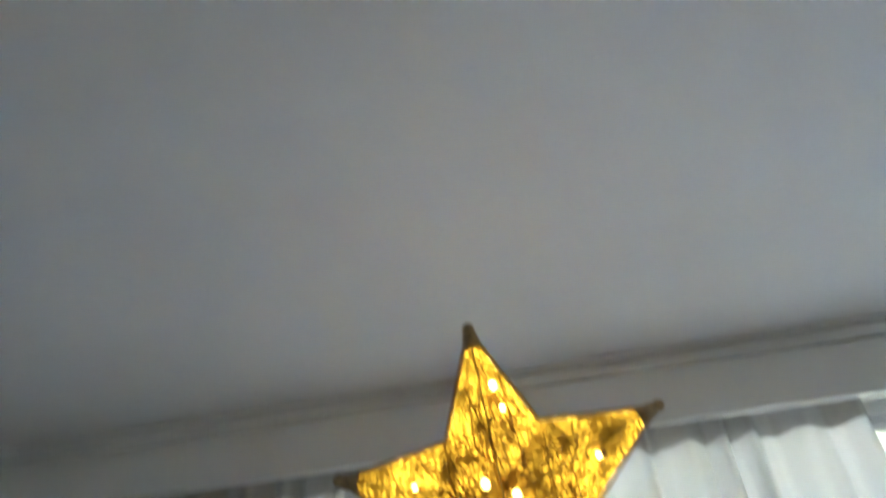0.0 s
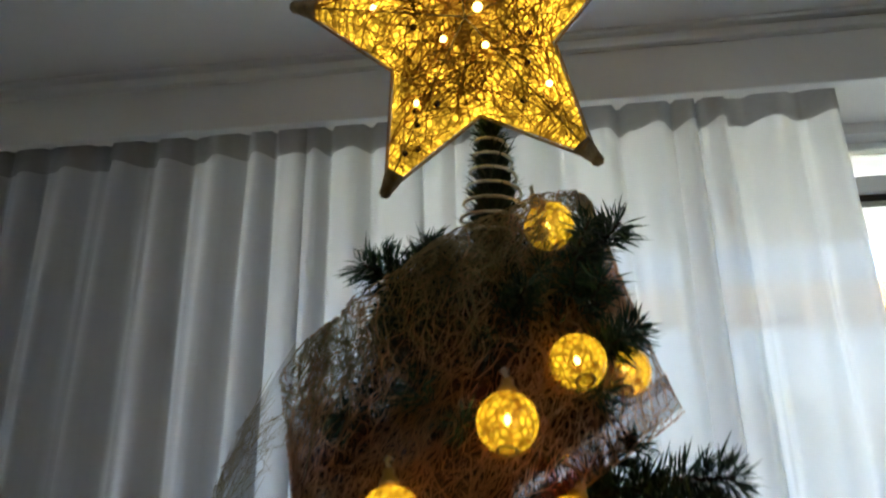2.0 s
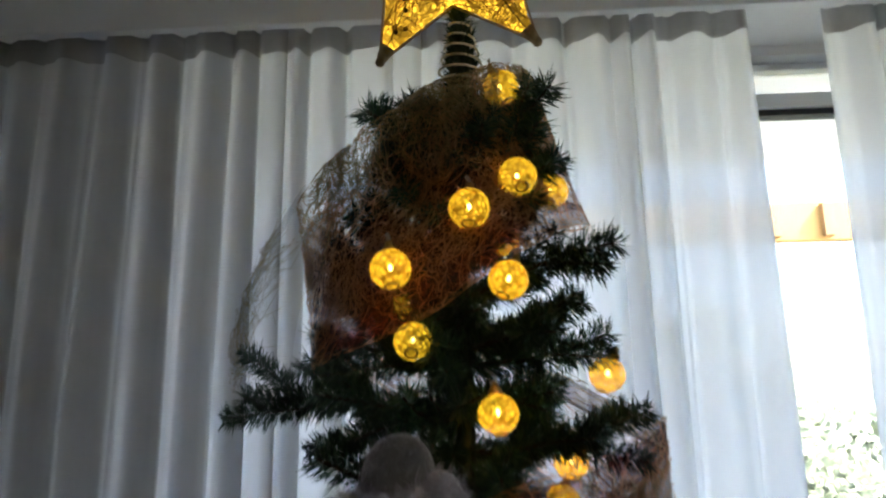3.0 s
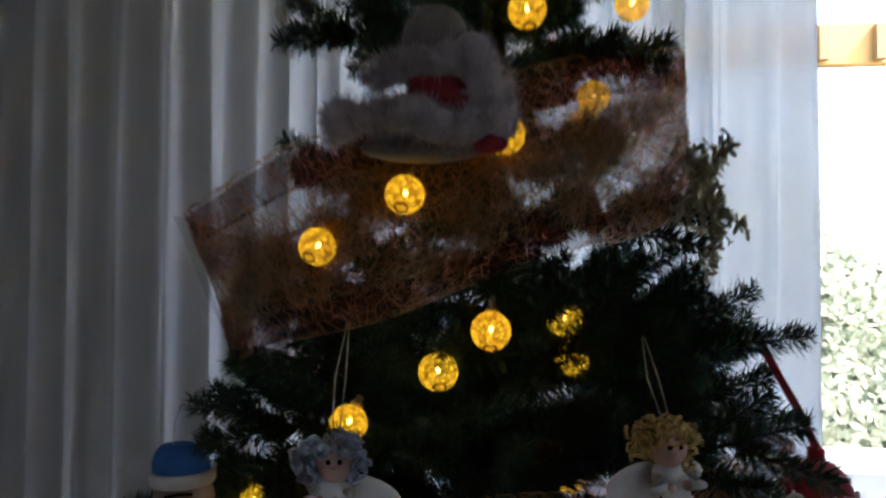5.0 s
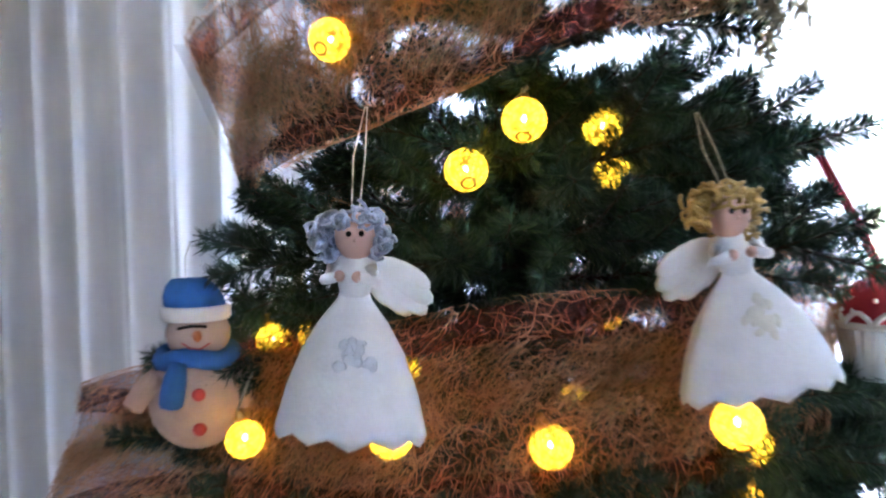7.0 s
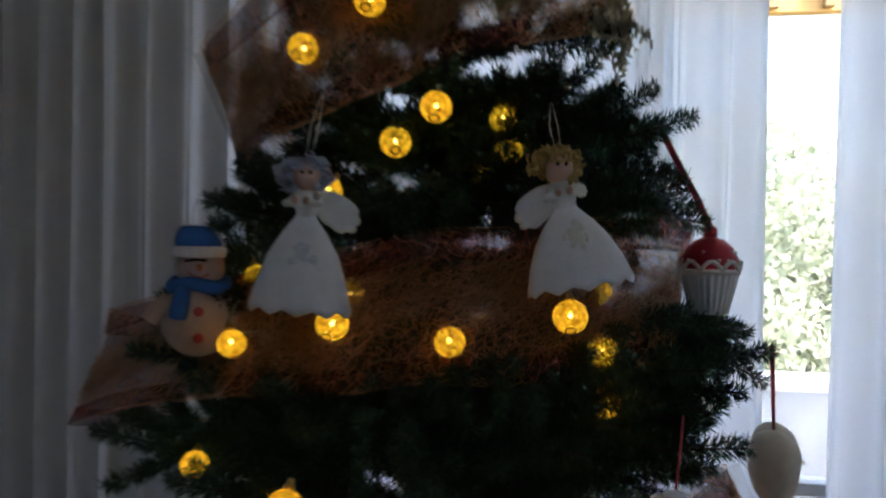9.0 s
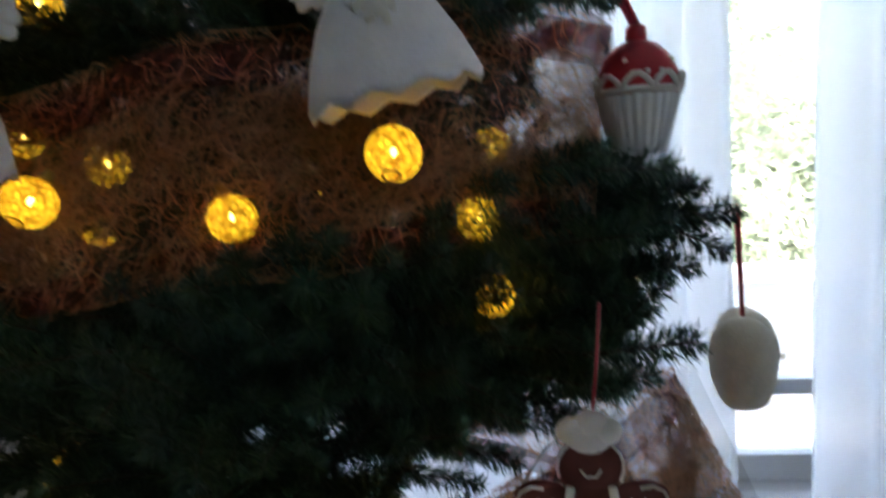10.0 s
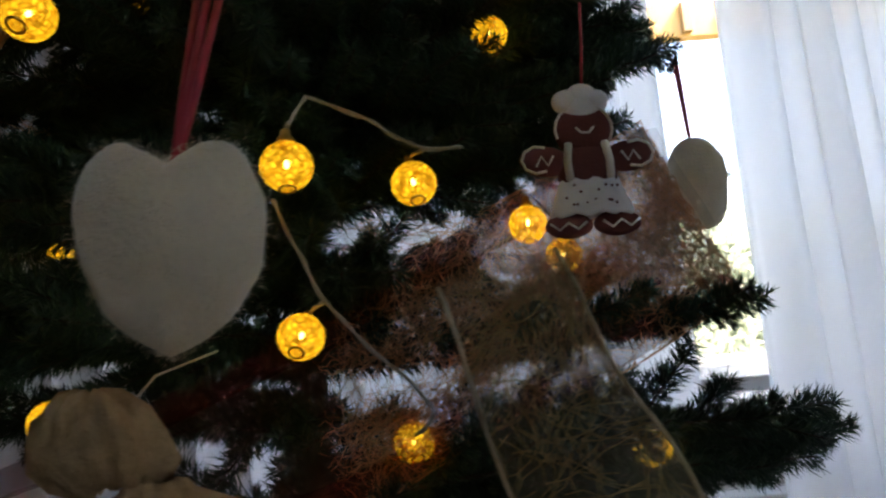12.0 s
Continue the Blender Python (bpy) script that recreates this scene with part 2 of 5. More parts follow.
# ---- mesh tools ----
class Build:
    """Gathers vertices and faces of one mesh, with a material for each piece."""

    def __init__(self):
        self.v, self.f, self.m, self.mats = [], [], [], []

    def add(self, verts, faces, material):
        if material not in self.mats:
            self.mats.append(material)
        at, k = len(self.v), self.mats.index(material)
        self.v.extend(tuple(map(float, p)) for p in verts)
        self.f.extend(tuple(int(i) + at for i in face) for face in faces)
        self.m.extend([k] * len(faces))
        return self

    def ball(self, c, r, material, turn=None, n=14, rings=9):
        r = (r, r, r) if isinstance(r, (int, float)) else r
        pts = []
        for i in range(rings + 1):
            a = math.pi * i / rings
            for j in range(n):
                b = 2 * math.pi * j / n
                p = Vector((math.sin(a) * math.cos(b) * r[0], math.sin(a) * math.sin(b) * r[1], math.cos(a) * r[2]))
                pts.append(Vector(c) + (turn @ p if turn else p))
        faces = [(i * n + j, (i + 1) * n + j, (i + 1) * n + (j + 1) % n, i * n + (j + 1) % n) for i in range(rings) for j in range(n)]
        return self.add(pts, faces, material)

    def tube(self, path, r, material, n=6):
        path = [Vector(p) for p in path]
        pts, up = [], Vector((0.123, 0.91, 0.39))
        for i, p in enumerate(path):
            way = (path[min(i + 1, len(path) - 1)] - path[max(i - 1, 0)]).normalized()
            side = way.cross(up)
            side = side.normalized() if side.length > 1e-4 else Vector((1, 0, 0))
            over = side.cross(way)
            rad = r[i] if isinstance(r, (list, tuple)) else r
            pts += [p + rad * (math.cos(2 * math.pi * k / n) * side + math.sin(2 * math.pi * k / n) * over) for k in range(n)]
        faces = [(i * n + k, i * n + (k + 1) % n, (i + 1) * n + (k + 1) % n, (i + 1) * n + k) for i in range(len(path) - 1) for k in range(n)]
        faces += [tuple(range(n))[::-1], tuple((len(path) - 1) * n + k for k in range(n))]
        return self.add(pts, faces, material)

    def lathe(self, profile, material, at=(0, 0, 0), turn=None, n=24, shape=None):
        """profile: (radius, height) pairs; shape(angle, radius, height) may change a point."""
        pts = []
        for r, h in profile:
            for j in range(n):
                a = 2 * math.pi * j / n
                p = Vector(shape(a, r, h)) if shape else Vector((r * math.cos(a), r * math.sin(a), h))
                pts.append(Vector(at) + (turn @ p if turn else p))
        k = len(profile)
        faces = [(i * n + j, i * n + (j + 1) % n, (i + 1) * n + (j + 1) % n, (i + 1) * n + j) for i in range(k - 1) for j in range(n)]
        return self.add(pts, faces, material)

    def box(self, lo, hi, material):
        pts = [(x, y, z) for x in (lo[0], hi[0]) for y in (lo[1], hi[1]) for z in (lo[2], hi[2])]
        return self.add(pts, [(0, 1, 3, 2), (4, 6, 7, 5), (0, 4, 5, 1), (2, 3, 7, 6), (0, 2, 6, 4), (1, 5, 7, 3)], material)

    def fuzz(self, c, r, length, count, material, rng):
        """Short hairs standing out of an ellipsoid."""
        c, r = np.array(c, float), np.array(r if not isinstance(r, (int, float)) else (r, r, r), float)
        d = rng.normal(size=(count, 3))
        d /= np.linalg.norm(d, axis=1)[:, None]
        base = c + d * r * 0.97
        tip = base + (d + rng.normal(size=(count, 3)) * 0.45) * length * rng.uniform(0.5, 1.1, (count, 1))
        side = np.cross(d, rng.normal(size=(count, 3)))
        side *= 0.0006 / (np.linalg.norm(side, axis=1)[:, None] + 1e-9)
        pts = np.stack([base - side, base + side, tip], 1).reshape(-1, 3)
        return self.add(pts, np.arange(count * 3).reshape(-1, 3), material)

    def mesh(self, name, smooth=True):
        me = bpy.data.meshes.new(name)
        me.from_pydata(self.v, [], self.f)
        for m in self.mats:
            me.materials.append(m)
        me.polygons.foreach_set("material_index", self.m)
        me.polygons.foreach_set("use_smooth", [smooth] * len(self.f))
        me.update()
        return me


def part(name, build, parent=None, label="", smooth=True, at=None):
    ob = new(name, build.mesh(name, smooth) if isinstance(build, Build) else build)
    if at is not None:
        ob.location = at
    if parent is not None:
        ob.parent = parent
    return tagged(ob, label)


def empty(name, at, label, category, group="", kind=""):
    ob = new(name)
    ob.location = at
    ob.empty_display_size = 0.05
    return tagged(ob, label, category, group, kind)


def box_part(name, lo, hi, material, parent=None, label="", bevel=0.0):
    bm = bmesh.new()
    bmesh.ops.create_cube(bm, size=1.0)
    for v in bm.verts:
        v.co = Vector([(lo[i] + hi[i]) / 2 + v.co[i] * (hi[i] - lo[i]) for i in range(3)])
    if bevel:
        bmesh.ops.bevel(bm, geom=bm.edges, offset=bevel, segments=2, affect="EDGES", profile=0.5)
    me = bpy.data.meshes.new(name)
    bm.to_mesh(me)
    bm.free()
    me.materials.append(material)
    ob = new(name, me)
    if parent is not None:
        ob.parent = parent
    return tagged(ob, label)


def structure(ob, label, category):
    return tagged(ob, label, category, "", "structure")


# ---- the room ----
TOP, WIN_Y = 2.47, 0.98
X0, X1, Y0 = -2.3, 2.4, -3.4
WX0, WX1, WZ0, WZ1 = -0.48, 2.05, 0.05, 2.44
structure(box_part("floor", (X0 - 0.2, Y0 - 0.2, -0.15), (X1 + 0.2, WIN_Y + 0.25, 0.0), FLOOR), "pale oak floor of the living room", "floor")
structure(box_part("ceiling", (X0 - 0.2, Y0 - 0.2, TOP), (X1 + 0.2, WIN_Y + 0.3, TOP + 0.2), CEILING), "smooth white painted ceiling", "ceiling")
north = structure(empty("wall_north", (0, WIN_Y, 0), "", ""), "white wall round a wide window behind the curtains", "wall")
for n, (lo, hi) in enumerate((((X0, WX0), (0.0, TOP)), ((WX1, X1), (0.0, TOP)), ((WX0, WX1), (0.0, WZ0)), ((WX0, WX1), (WZ1, TOP)))):
    w = Build().box((lo[0], -0.03, hi[0]), (lo[1], 0.22, hi[1]), WALL)
    part("wall_section", w, north, smooth=False)
structure(box_part("wall_west", (X0 - 0.2, Y0, 0), (X0, WIN_Y + 0.2, TOP), WALL), "plain white side wall", "wall")
structure(box_part("wall_east", (X1, Y0, 0), (X1 + 0.2, WIN_Y + 0.2, TOP), WALL), "plain white side wall near the window", "wall")
# The opening is added out of view, sized to light the tree's front.
south = structure(empty("wall_south", (0, Y0, 0), "", ""), "plain white wall with an unseen opening added for front light", "wall")
for lo, hi in (((X0 - 0.2, 0), (1.35, TOP)), ((1.9, 0), (X1 + 0.2, TOP)), ((1.35, 2.05), (1.9, TOP)), ((1.35, 0), (1.9, 1.35))):
    part("wall_section", Build().box((lo[0], -0.2, lo[1]), (hi[0], 0.0, hi[1]), WALL), south, smooth=False)


def window():
    win = structure(empty("window_1", (0, WIN_Y, 0), "", ""), "wide white framed window looking on a garden", "window")
    y0, y1 = 0.02, 0.09
    for lo, hi in (((WX0, WZ0), (WX1, WZ0 + 0.07)), ((WX0 + 0.0605, 0.275), (WX1 - 0.0605, 0.315)), ((WX0, 2.305), (WX1, 2.35)), ((WX0, 2.42), (WX1, WZ1)), ((WX0, WZ0 + 0.07), (WX0 + 0.06, 2.305)), ((WX1 - 0.06, WZ0 + 0.07), (WX1, 2.305)),
                   ((-0.24, WZ0 + 0.07), (-0.17, 2.305)), ((0.42, WZ0 + 0.07), (0.49, 2.305)), ((1.22, WZ0 + 0.07), (1.29, 2.305))):
        box_part("window_frame", (lo[0], y0, lo[1]), (hi[0], y1, hi[1]), FRAME_WHITE, win, bevel=0.004)
    for a, b in ((WX0 + 0.06, -0.24), (-0.17, 0.42), (0.49, 1.22), (1.29, WX1 - 0.06)):
        box_part("seal", (a + 0.001, y0 + 0.012, 2.287), (b - 0.001, y1 - 0.012, 2.3045), SEAL, win, "black rubber seal")
        for lo, hi in ((WZ0 + 0.07, 0.275), (0.315, 2.287)):
            pane = box_part("pane", (a, 0.052, lo), (b, 0.056, hi), GLASS, win, "clear glass pane")
            pane.visible_shadow = False
        top_pane = box_part("pane", (a, 0.052, 2.35), (b, 0.056, 2.42), GLASS, win, "clear glass pane")
        top_pane.visible_shadow = False
    box_part("window_sill", (WX0 - 0.05, -0.12, WZ0 - 0.035), (WX1 + 0.05, 0.019, WZ0 - 0.001), FRAME_WHITE, win, bevel=0.006)


def pelmet():
    """A boxed board along the ceiling that hides the curtain rail, with a stepped moulding."""
    p = structure(empty("trim", (0, 0.5, TOP), "", ""), "white stepped pelmet board below the ceiling", "trim")
    for y, lo, hi, d in ((0.0, -0.142, -0.036, 0.024), (-0.014, -0.036, -0.022, 0.038), (-0.006, -0.022, -0.010, 0.030), (-0.022, -0.010, -0.0005, 0.046)):
        box_part("moulding", (X0 + 0.001, y, lo), (X1 - 0.001, y + d, hi - 0.0004), GLOSS_WHITE, p, bevel=0.003)
    rail = box_part("curtain_rail", (X0 + 0.002, 0.085, -0.075), (X1 - 0.002, 0.115, -0.0008), GLOSS_WHITE, p, "white aluminium curtain rail", bevel=0.002)
    return p


window()
pelmet()


def curtain(x0, x1, seed, label, flare0=0.0, flare1=0.0):
    """A pleated sheer curtain from the rail to just above the floor."""
    rng = random.Random(seed)
    base = tagged(empty("curtain", ((x0 + x1) / 2, 0.60, 0.0), "", ""), label, "curtain", "sheer curtains")
    cx, pitch = (x0 + x1) / 2, 0.088
    nfold = max(2, round((x1 - x0) / pitch))
    per, rows = 12, 40
    cols = nfold * per + 1
    amp = [rng.uniform(0.25, 1.15) for _ in range(nfold + 2)]
    wide = np.cumsum([0.0] + [rng.choice((0.55, 0.8, 1.0, 1.3, 1.6)) for _ in range(nfold)])
    wide /= wide[-1]
    drift = [rng.uniform(-0.7, 0.7) for _ in range(nfold + 2)]
    z_top, z_bot = 2.372, 0.025

    def grid(za, zb, rows, material, push):
        pts = []
        for i in range(rows + 1):
            z = za + (zb - za) * i / rows
            low = (z_top - z) / z_top
            for j in range(cols):
                u = j / per
                k = int(u)
                f = u - k
                a = amp[k] * (1 - f) + amp[k + 1] * f
                d = drift[k] * (1 - f) + drift[k + 1] * f
                ph = 2 * math.pi * u + d * (0.3 + 1.6 * low) + 0.5 * noise.noise((u * 0.7, low * 2.1, seed))
                s = math.sin(ph)
                depth = (0.024 + 0.012 * low) * a * (s + 0.40 * math.sin(2 * ph + 0.6 + 2 * d) + 0.30 * noise.noise((u * 2.3, low * 2.2, seed + 7)) + 0.12 * noise.noise((u * 5.0, low * 5.0, seed + 3)))
                e = float(np.interp(u, range(nfold + 1), wide))
                x = x0 + (x1 - x0) * e + 0.018 * math.cos(ph) * (0.4 + 0.6 * low) + flare0 * low * (1 - e) ** 3 + flare1 * low * e ** 3
                pts.append((x - cx, depth + push, z))
        faces = [(i * cols + j, i * cols + j + 1, (i + 1) * cols + j + 1, (i + 1) * cols + j) for i in range(rows) for j in range(cols - 1)]
        return Build().add(pts, faces, material)

    part("fabric", grid(z_top - 0.002, z_bot, rows, SHEER, 0.0), base, "translucent white voile")
    part("heading_tape", grid(z_top, z_top - 0.062, 3, HEADING, -0.004), base, "doubled grey-white pleating band")
    return base


curtain(X0 + 0.03, 0.636, 3, "long sheer white pleated curtain drawn beside the window", flare1=0.0)
curtain(0.805, X1 - 0.05, 8, "sheer white pleated curtain hanging over the bright window", flare0=-0.03)

# ---- the garden outside ----
structure(box_part("ground", (-400, -400, -0.35), (400, 800, -0.25), LAWN), "green lawn reaching to the horizon", "ground")
structure(box_part("pavement", (-4, WIN_Y + 0.26, -0.25), (6, 2.28, -0.13), PAVING), "pale paved strip below the window", "pavement")


# Added slab, out of view: keeps sky light off the upper curtains.
structure(box_part("unseen_shade_slab", (-6, WIN_Y + 0.301, TOP + 0.02), (6, WIN_Y + 1.0, TOP + 0.16), COPING), "unseen white slab added to shade the curtain tops", "eaves")


def low_wall():
    w = tagged(empty("garden_wall", (1.0, 2.4, -0.25), "", ""), "low blue-grey rendered garden wall with pale coping", "wall")
    part("wall_body", Build().box((-5, -0.1, 0.002), (5, 0.1, 0.57), RENDER_WALL), w, smooth=False)
    for i in range(10):
        box_part("coping_stone", (-5 + i * 1.0 + 0.004, -0.13, 0.571), (-4 + i * 1.0 - 0.004, 0.13, 0.62), COPING, w, bevel=0.006)


def pergola():
    p = tagged(empty("pergola", (1.4, 3.3, -0.25), "", ""), "yellow stained wooden garden pergola with a slatted beam", "pergola")
    for x in (-3.6, 3.6):
        box_part("post", (x - 0.06, 0.02, 0.001), (x + 0.06, 0.14, 2.68), ORANGE_WOOD, p, bevel=0.006)
    box_part("beam", (-3.8, 0.03, 2.681), (3.8, 0.11, 2.93), ORANGE_WOOD, p, bevel=0.005)
    for i in range(24):
        x = -3.7 + i * 0.32
        box_part("rafter", (x - 0.03, -0.012, 2.70), (x + 0.03, 0.029, 2.91), DARK_WOOD, p, bevel=0.004)


def bushes():
    rng = np.random.default_rng(5)
    b = Build()
    for count, near, deep, rise, lo, hi in ((26000, 4.2, 0.8, 1.5, 0.03, 0.06), (15000, 5.6, 0.5, 1.9, 0.07, 0.13)):
        x = rng.uniform(-3.5, 8, count)
        top = rise + 0.35 * np.sin(x * 1.3) + 0.22 * np.sin(x * 3.1 + 1)
        z = -0.25 + (top + 0.25) * rng.uniform(0, 1, count) ** 0.9
        y = near + 0.4 * np.sin(x * 2 + z * 3) + rng.uniform(0, deep, count)
        c = np.stack([x, y, z], 1)
        u, v = rng.normal(size=(2, count, 3))
        u /= np.linalg.norm(u, axis=1)[:, None]
        v -= (u * v).sum(1)[:, None] * u
        v /= np.linalg.norm(v, axis=1)[:, None]
        s = rng.uniform(lo, hi, (count, 1))
        b.add(np.stack([c - u * s, c + v * s * 0.6, c + u * s, c - v * s * 0.6], 1).reshape(-1, 3), np.arange(count * 4).reshape(-1, 4), LEAF)
    tagged(part("bush", b, None, smooth=False), "loose pale green garden bushes behind a low wall", "bush", "", "stuff")


low_wall()
pergola()
bushes()


GLOBES = [
    (0.050, -0.101, 1.864), (0.020, -0.050, 1.810), (0.066, -0.094, 1.746), (0.103, -0.075, 1.746), (0.011, -0.168, 1.702), (0.047, -0.080, 1.700), (0.049, -0.136, 1.634),
    (-0.076, -0.094, 1.643), (-0.062, -0.080, 1.625), (-0.053, -0.100, 1.576), (0.035, -0.124, 1.500), (0.163, -0.028, 1.540), (0.108, -0.044, 1.398), (0.123, -0.02, 1.44), (-0.170, -0.036, 1.341),
    (0.012, -0.135, 1.356), (-0.091, -0.165, 1.296), (-0.201, -0.100, 1.243), (0.081, -0.09, 1.161), (-0.002, -0.158, 1.156), (-0.057, -0.150, 1.112), (0.090, -0.087, 1.114),
    (-0.159, -0.16, 1.049), (0.04, 0.0, 1.096), (-0.237, -0.10, 0.939), (-0.307, -0.05, 0.92), (-0.307, -0.10, 0.828), (-0.122, -0.21, 0.874), (0.172, -0.215, 0.893), (0.10, 0.06, 0.93),
    (0.021, -0.20, 0.850), (0.056, -0.05, 0.852), (0.223, -0.13, 0.834), (0.232, 0.04, 0.905), (-0.136, -0.12, 0.904), (-0.165, -0.1, 0.845), (-0.226, 0.0, 0.665), (-0.383, -0.1, 0.634),
    (-0.073, 0.0, 0.768), (0.22, 0.10, 0.715), (-0.147, -0.30, 0.676), (0.231, -0.10, 0.757), (-0.244, -0.10, 0.562), (-0.284, -0.05, 0.563), (-0.035, -0.25, 0.550), (0.042, -0.266, 0.549),
    (0.138, -0.181, 0.552), (0.253, -0.068, 0.530), (0.298, -0.05, 0.503), (0.031, -0.186, 0.420), (0.116, -0.10, 0.312), (-0.200, -0.20, 0.361), (0.363, -0.081, 0.288)]
# Things that hang in front of the foliage: x, y, z, half width, half height.
FREE = (0, 2, 3, 4, 6, 7, 9, 10, 11, 15, 16, 17, 19, 20, 26, 27, 28, 40, 44, 45, 46, 47, 49)
SHOWN = [(*GLOBES[i], 0.021, 0.021) for i in FREE] + [
    (-0.136, -0.272, 0.99, 0.065, 0.10), (0.170, -0.24, 1.0, 0.065, 0.09), (-0.387, 0.0, 0.90, 0.07, 0.12), (-0.055, -0.185, 1.388, 0.09, 0.08), (0.382, 0.0, 0.95, 0.035, 0.055),
    (0.012, -0.32, 0.454, 0.07, 0.09), (0.531, 0.165, 0.622, 0.035, 0.07), (0.311, -0.12, 0.585, 0.065, 0.085), (-0.03, -0.352, 0.32, 0.06, 0.06), (0.21, -0.03, 1.29, 0.05, 0.07), (0.22, -0.33, 0.38, 0.08, 0.09),
    (0.05, -0.225, 0.625, 0.012, 0.012), (0.098, -0.225, 0.603, 0.012, 0.012), (0.126, -0.225, 0.583, 0.012, 0.012), (0.151, -0.225, 0.57, 0.012, 0.012), (0.183, -0.225, 0.568, 0.012, 0.012), (0.019, -0.225, 0.535, 0.012, 0.012), (0.038, -0.225, 0.491, 0.012, 0.012), (0.06, -0.225, 0.446, 0.012, 0.012), (0.093, -0.225, 0.407, 0.012, 0.012), (0.132, -0.225, 0.368, 0.012, 0.012), (0.143, -0.225, 0.347, 0.012, 0.012), (0.127, -0.225, 0.333, 0.012, 0.012)]


# ---- how the ribbon runs round the tree ----
# Each pass over the front: where its right and left folds stand (x, z at the top and at the foot), depth and bow.
PASSES = (
    ((0.099, 1.915, 0.160, 1.727), (-0.212, 1.745, -0.190, 1.550), 0.170, -0.022),
    ((0.235, 1.485, 0.250, 1.300), (-0.415, 1.285, -0.348, 1.100), 0.168, -0.005),
    ((0.362, 1.012, 0.337, 0.815), (-0.575, 0.850, -0.655, 0.665), 0.190, 0.040),
    ((0.415, 0.655, 0.510, 0.450), (-0.500, 0.250, -0.580, 0.080), 0.085, -0.035))
FRONT = 0.6
FULL = ((0, 0.06, 0.18, 0.36, 0.62, 0.80, 0.94, 1), (0, 0.34, 0.76, 1.0, 0.96, 0.66, 0.26, 0))
FLAT = ((0, 0.06, 0.18, 0.36, 0.58, 0.70, 0.80, 1), (0, 0.36, 0.80, 1.0, 0.90, 0.34, 0.0, 0))


def ribbon_front(x, z):
    """How far towards the room the ribbon stands at a place of the tree, or None beside it."""
    for k, (r, l, deep, bow) in enumerate(PASSES):
        u = (r[0] + r[2] - 2 * x) / (r[0] + r[2] - l[0] - l[2])
        if 0 < u < 1:
            lift = bow * math.sin(math.pi * u)
            if r[3] * (1 - u) + l[3] * u + lift < z < r[1] * (1 - u) + l[1] * u + lift:
                return 0.012 - deep * float(np.interp(u, *(FLAT if k == 2 else FULL)))
    return None


# ---- the tree ----
def axis_y(z):
    return 0.03 - 0.060 * z


def reach(z):
    return float(np.interp(z, [0.2, 0.46, 0.85, 1.0, 1.17, 1.34, 1.5, 1.67, 1.83, 1.9], [0.60, 0.55, 0.45, 0.40, 0.31, 0.235, 0.21, 0.16, 0.11, 0.07]))


def needles(start, end, radius, count, rng, back=0.50):
    """Needle triangles round a twig, leaning towards its tip."""
    start, end = np.array(start, float), np.array(end, float)
    way = end - start
    length = np.linalg.norm(way)
    way /= length
    t = rng.uniform(0.02, 1.0, count)
    ref = np.array([0, 0, 1.0]) if abs(way[2]) < 0.9 else np.array([1.0, 0, 0])
    u = np.cross(way, ref)
    u /= np.linalg.norm(u)
    v = np.cross(way, u)
    a = rng.uniform(0, 2 * np.pi, count)
    out = np.cos(a)[:, None] * u + np.sin(a)[:, None] * v
    lean = rng.normal(back, 0.16, count)[:, None]
    d = out * np.cos(lean) + way * np.sin(lean) + rng.normal(0, 0.12, (count, 3))
    size = radius * rng.uniform(0.7, 1.2, count) * (1 - 0.35 * np.clip((t - 0.85) / 0.15, 0, 1))
    base = start + way * (t * length)[:, None]
    tip = base + d * size[:, None]
    mid = base + d * size[:, None] * 0.55 + rng.normal(0, 0.0012, (count, 3))
    side = np.cross(d, rng.normal(size=(count, 3)))
    side *= 0.0009 / (np.linalg.norm(side, axis=1)[:, None] + 1e-9)
    pts = np.stack([base, mid + side, tip, mid - side], 1).reshape(-1, 3)
    return pts, np.arange(count * 4).reshape(-1, 4)


def branch_mesh(length, seed):
    """A bottle-brush branch along +x with side twigs."""
    rng = np.random.default_rng(seed)
    b = Build()
    bend = rng.uniform(-0.03, 0.03)
    path = [(length * s, bend * math.sin(s * 3), 0.10 * length * s * s) for s in (0, 0.25, 0.5, 0.75, 1.0)]
    b.tube(path, [0.004, 0.0035, 0.003, 0.0025, 0.0015], BARK, 5)

    def brush(p, q, r, dense):
        n = int(np.linalg.norm(np.subtract(q, p)) * dense)
        for share, m in ((0.8, NEEDLE), (0.2, NEEDLE_TIP)):
            b.add(*needles(p, q, r, max(8, int(n * share)), rng), m)

    for p, q in zip(path[:-1], path[1:]):
        brush(p, q, 0.025, 5200)
    side = 1
    count = max(2, round(length / 0.065))
    for i in range(count):
        s = 0.25 + 0.62 * i / count + rng.uniform(-0.03, 0.03)
        k = min(3, int(s * 4))
        f = s * 4 - k
        p = np.array(path[k]) * (1 - f) + np.array(path[k + 1]) * f
        run = min(0.17, length * 0.55) * (1.1 - 0.6 * s) * rng.uniform(0.8, 1.15)
        ang = side * rng.uniform(0.40, 0.80)
        q = p + np.array([math.cos(ang), math.sin(ang), rng.uniform(-0.05, 0.35)]) * run
        b.tube([p, q], [0.002, 0.001], BARK, 4)
        brush(p, q, 0.023, 4800)
        side = -side
    return b.mesh("branch", False)


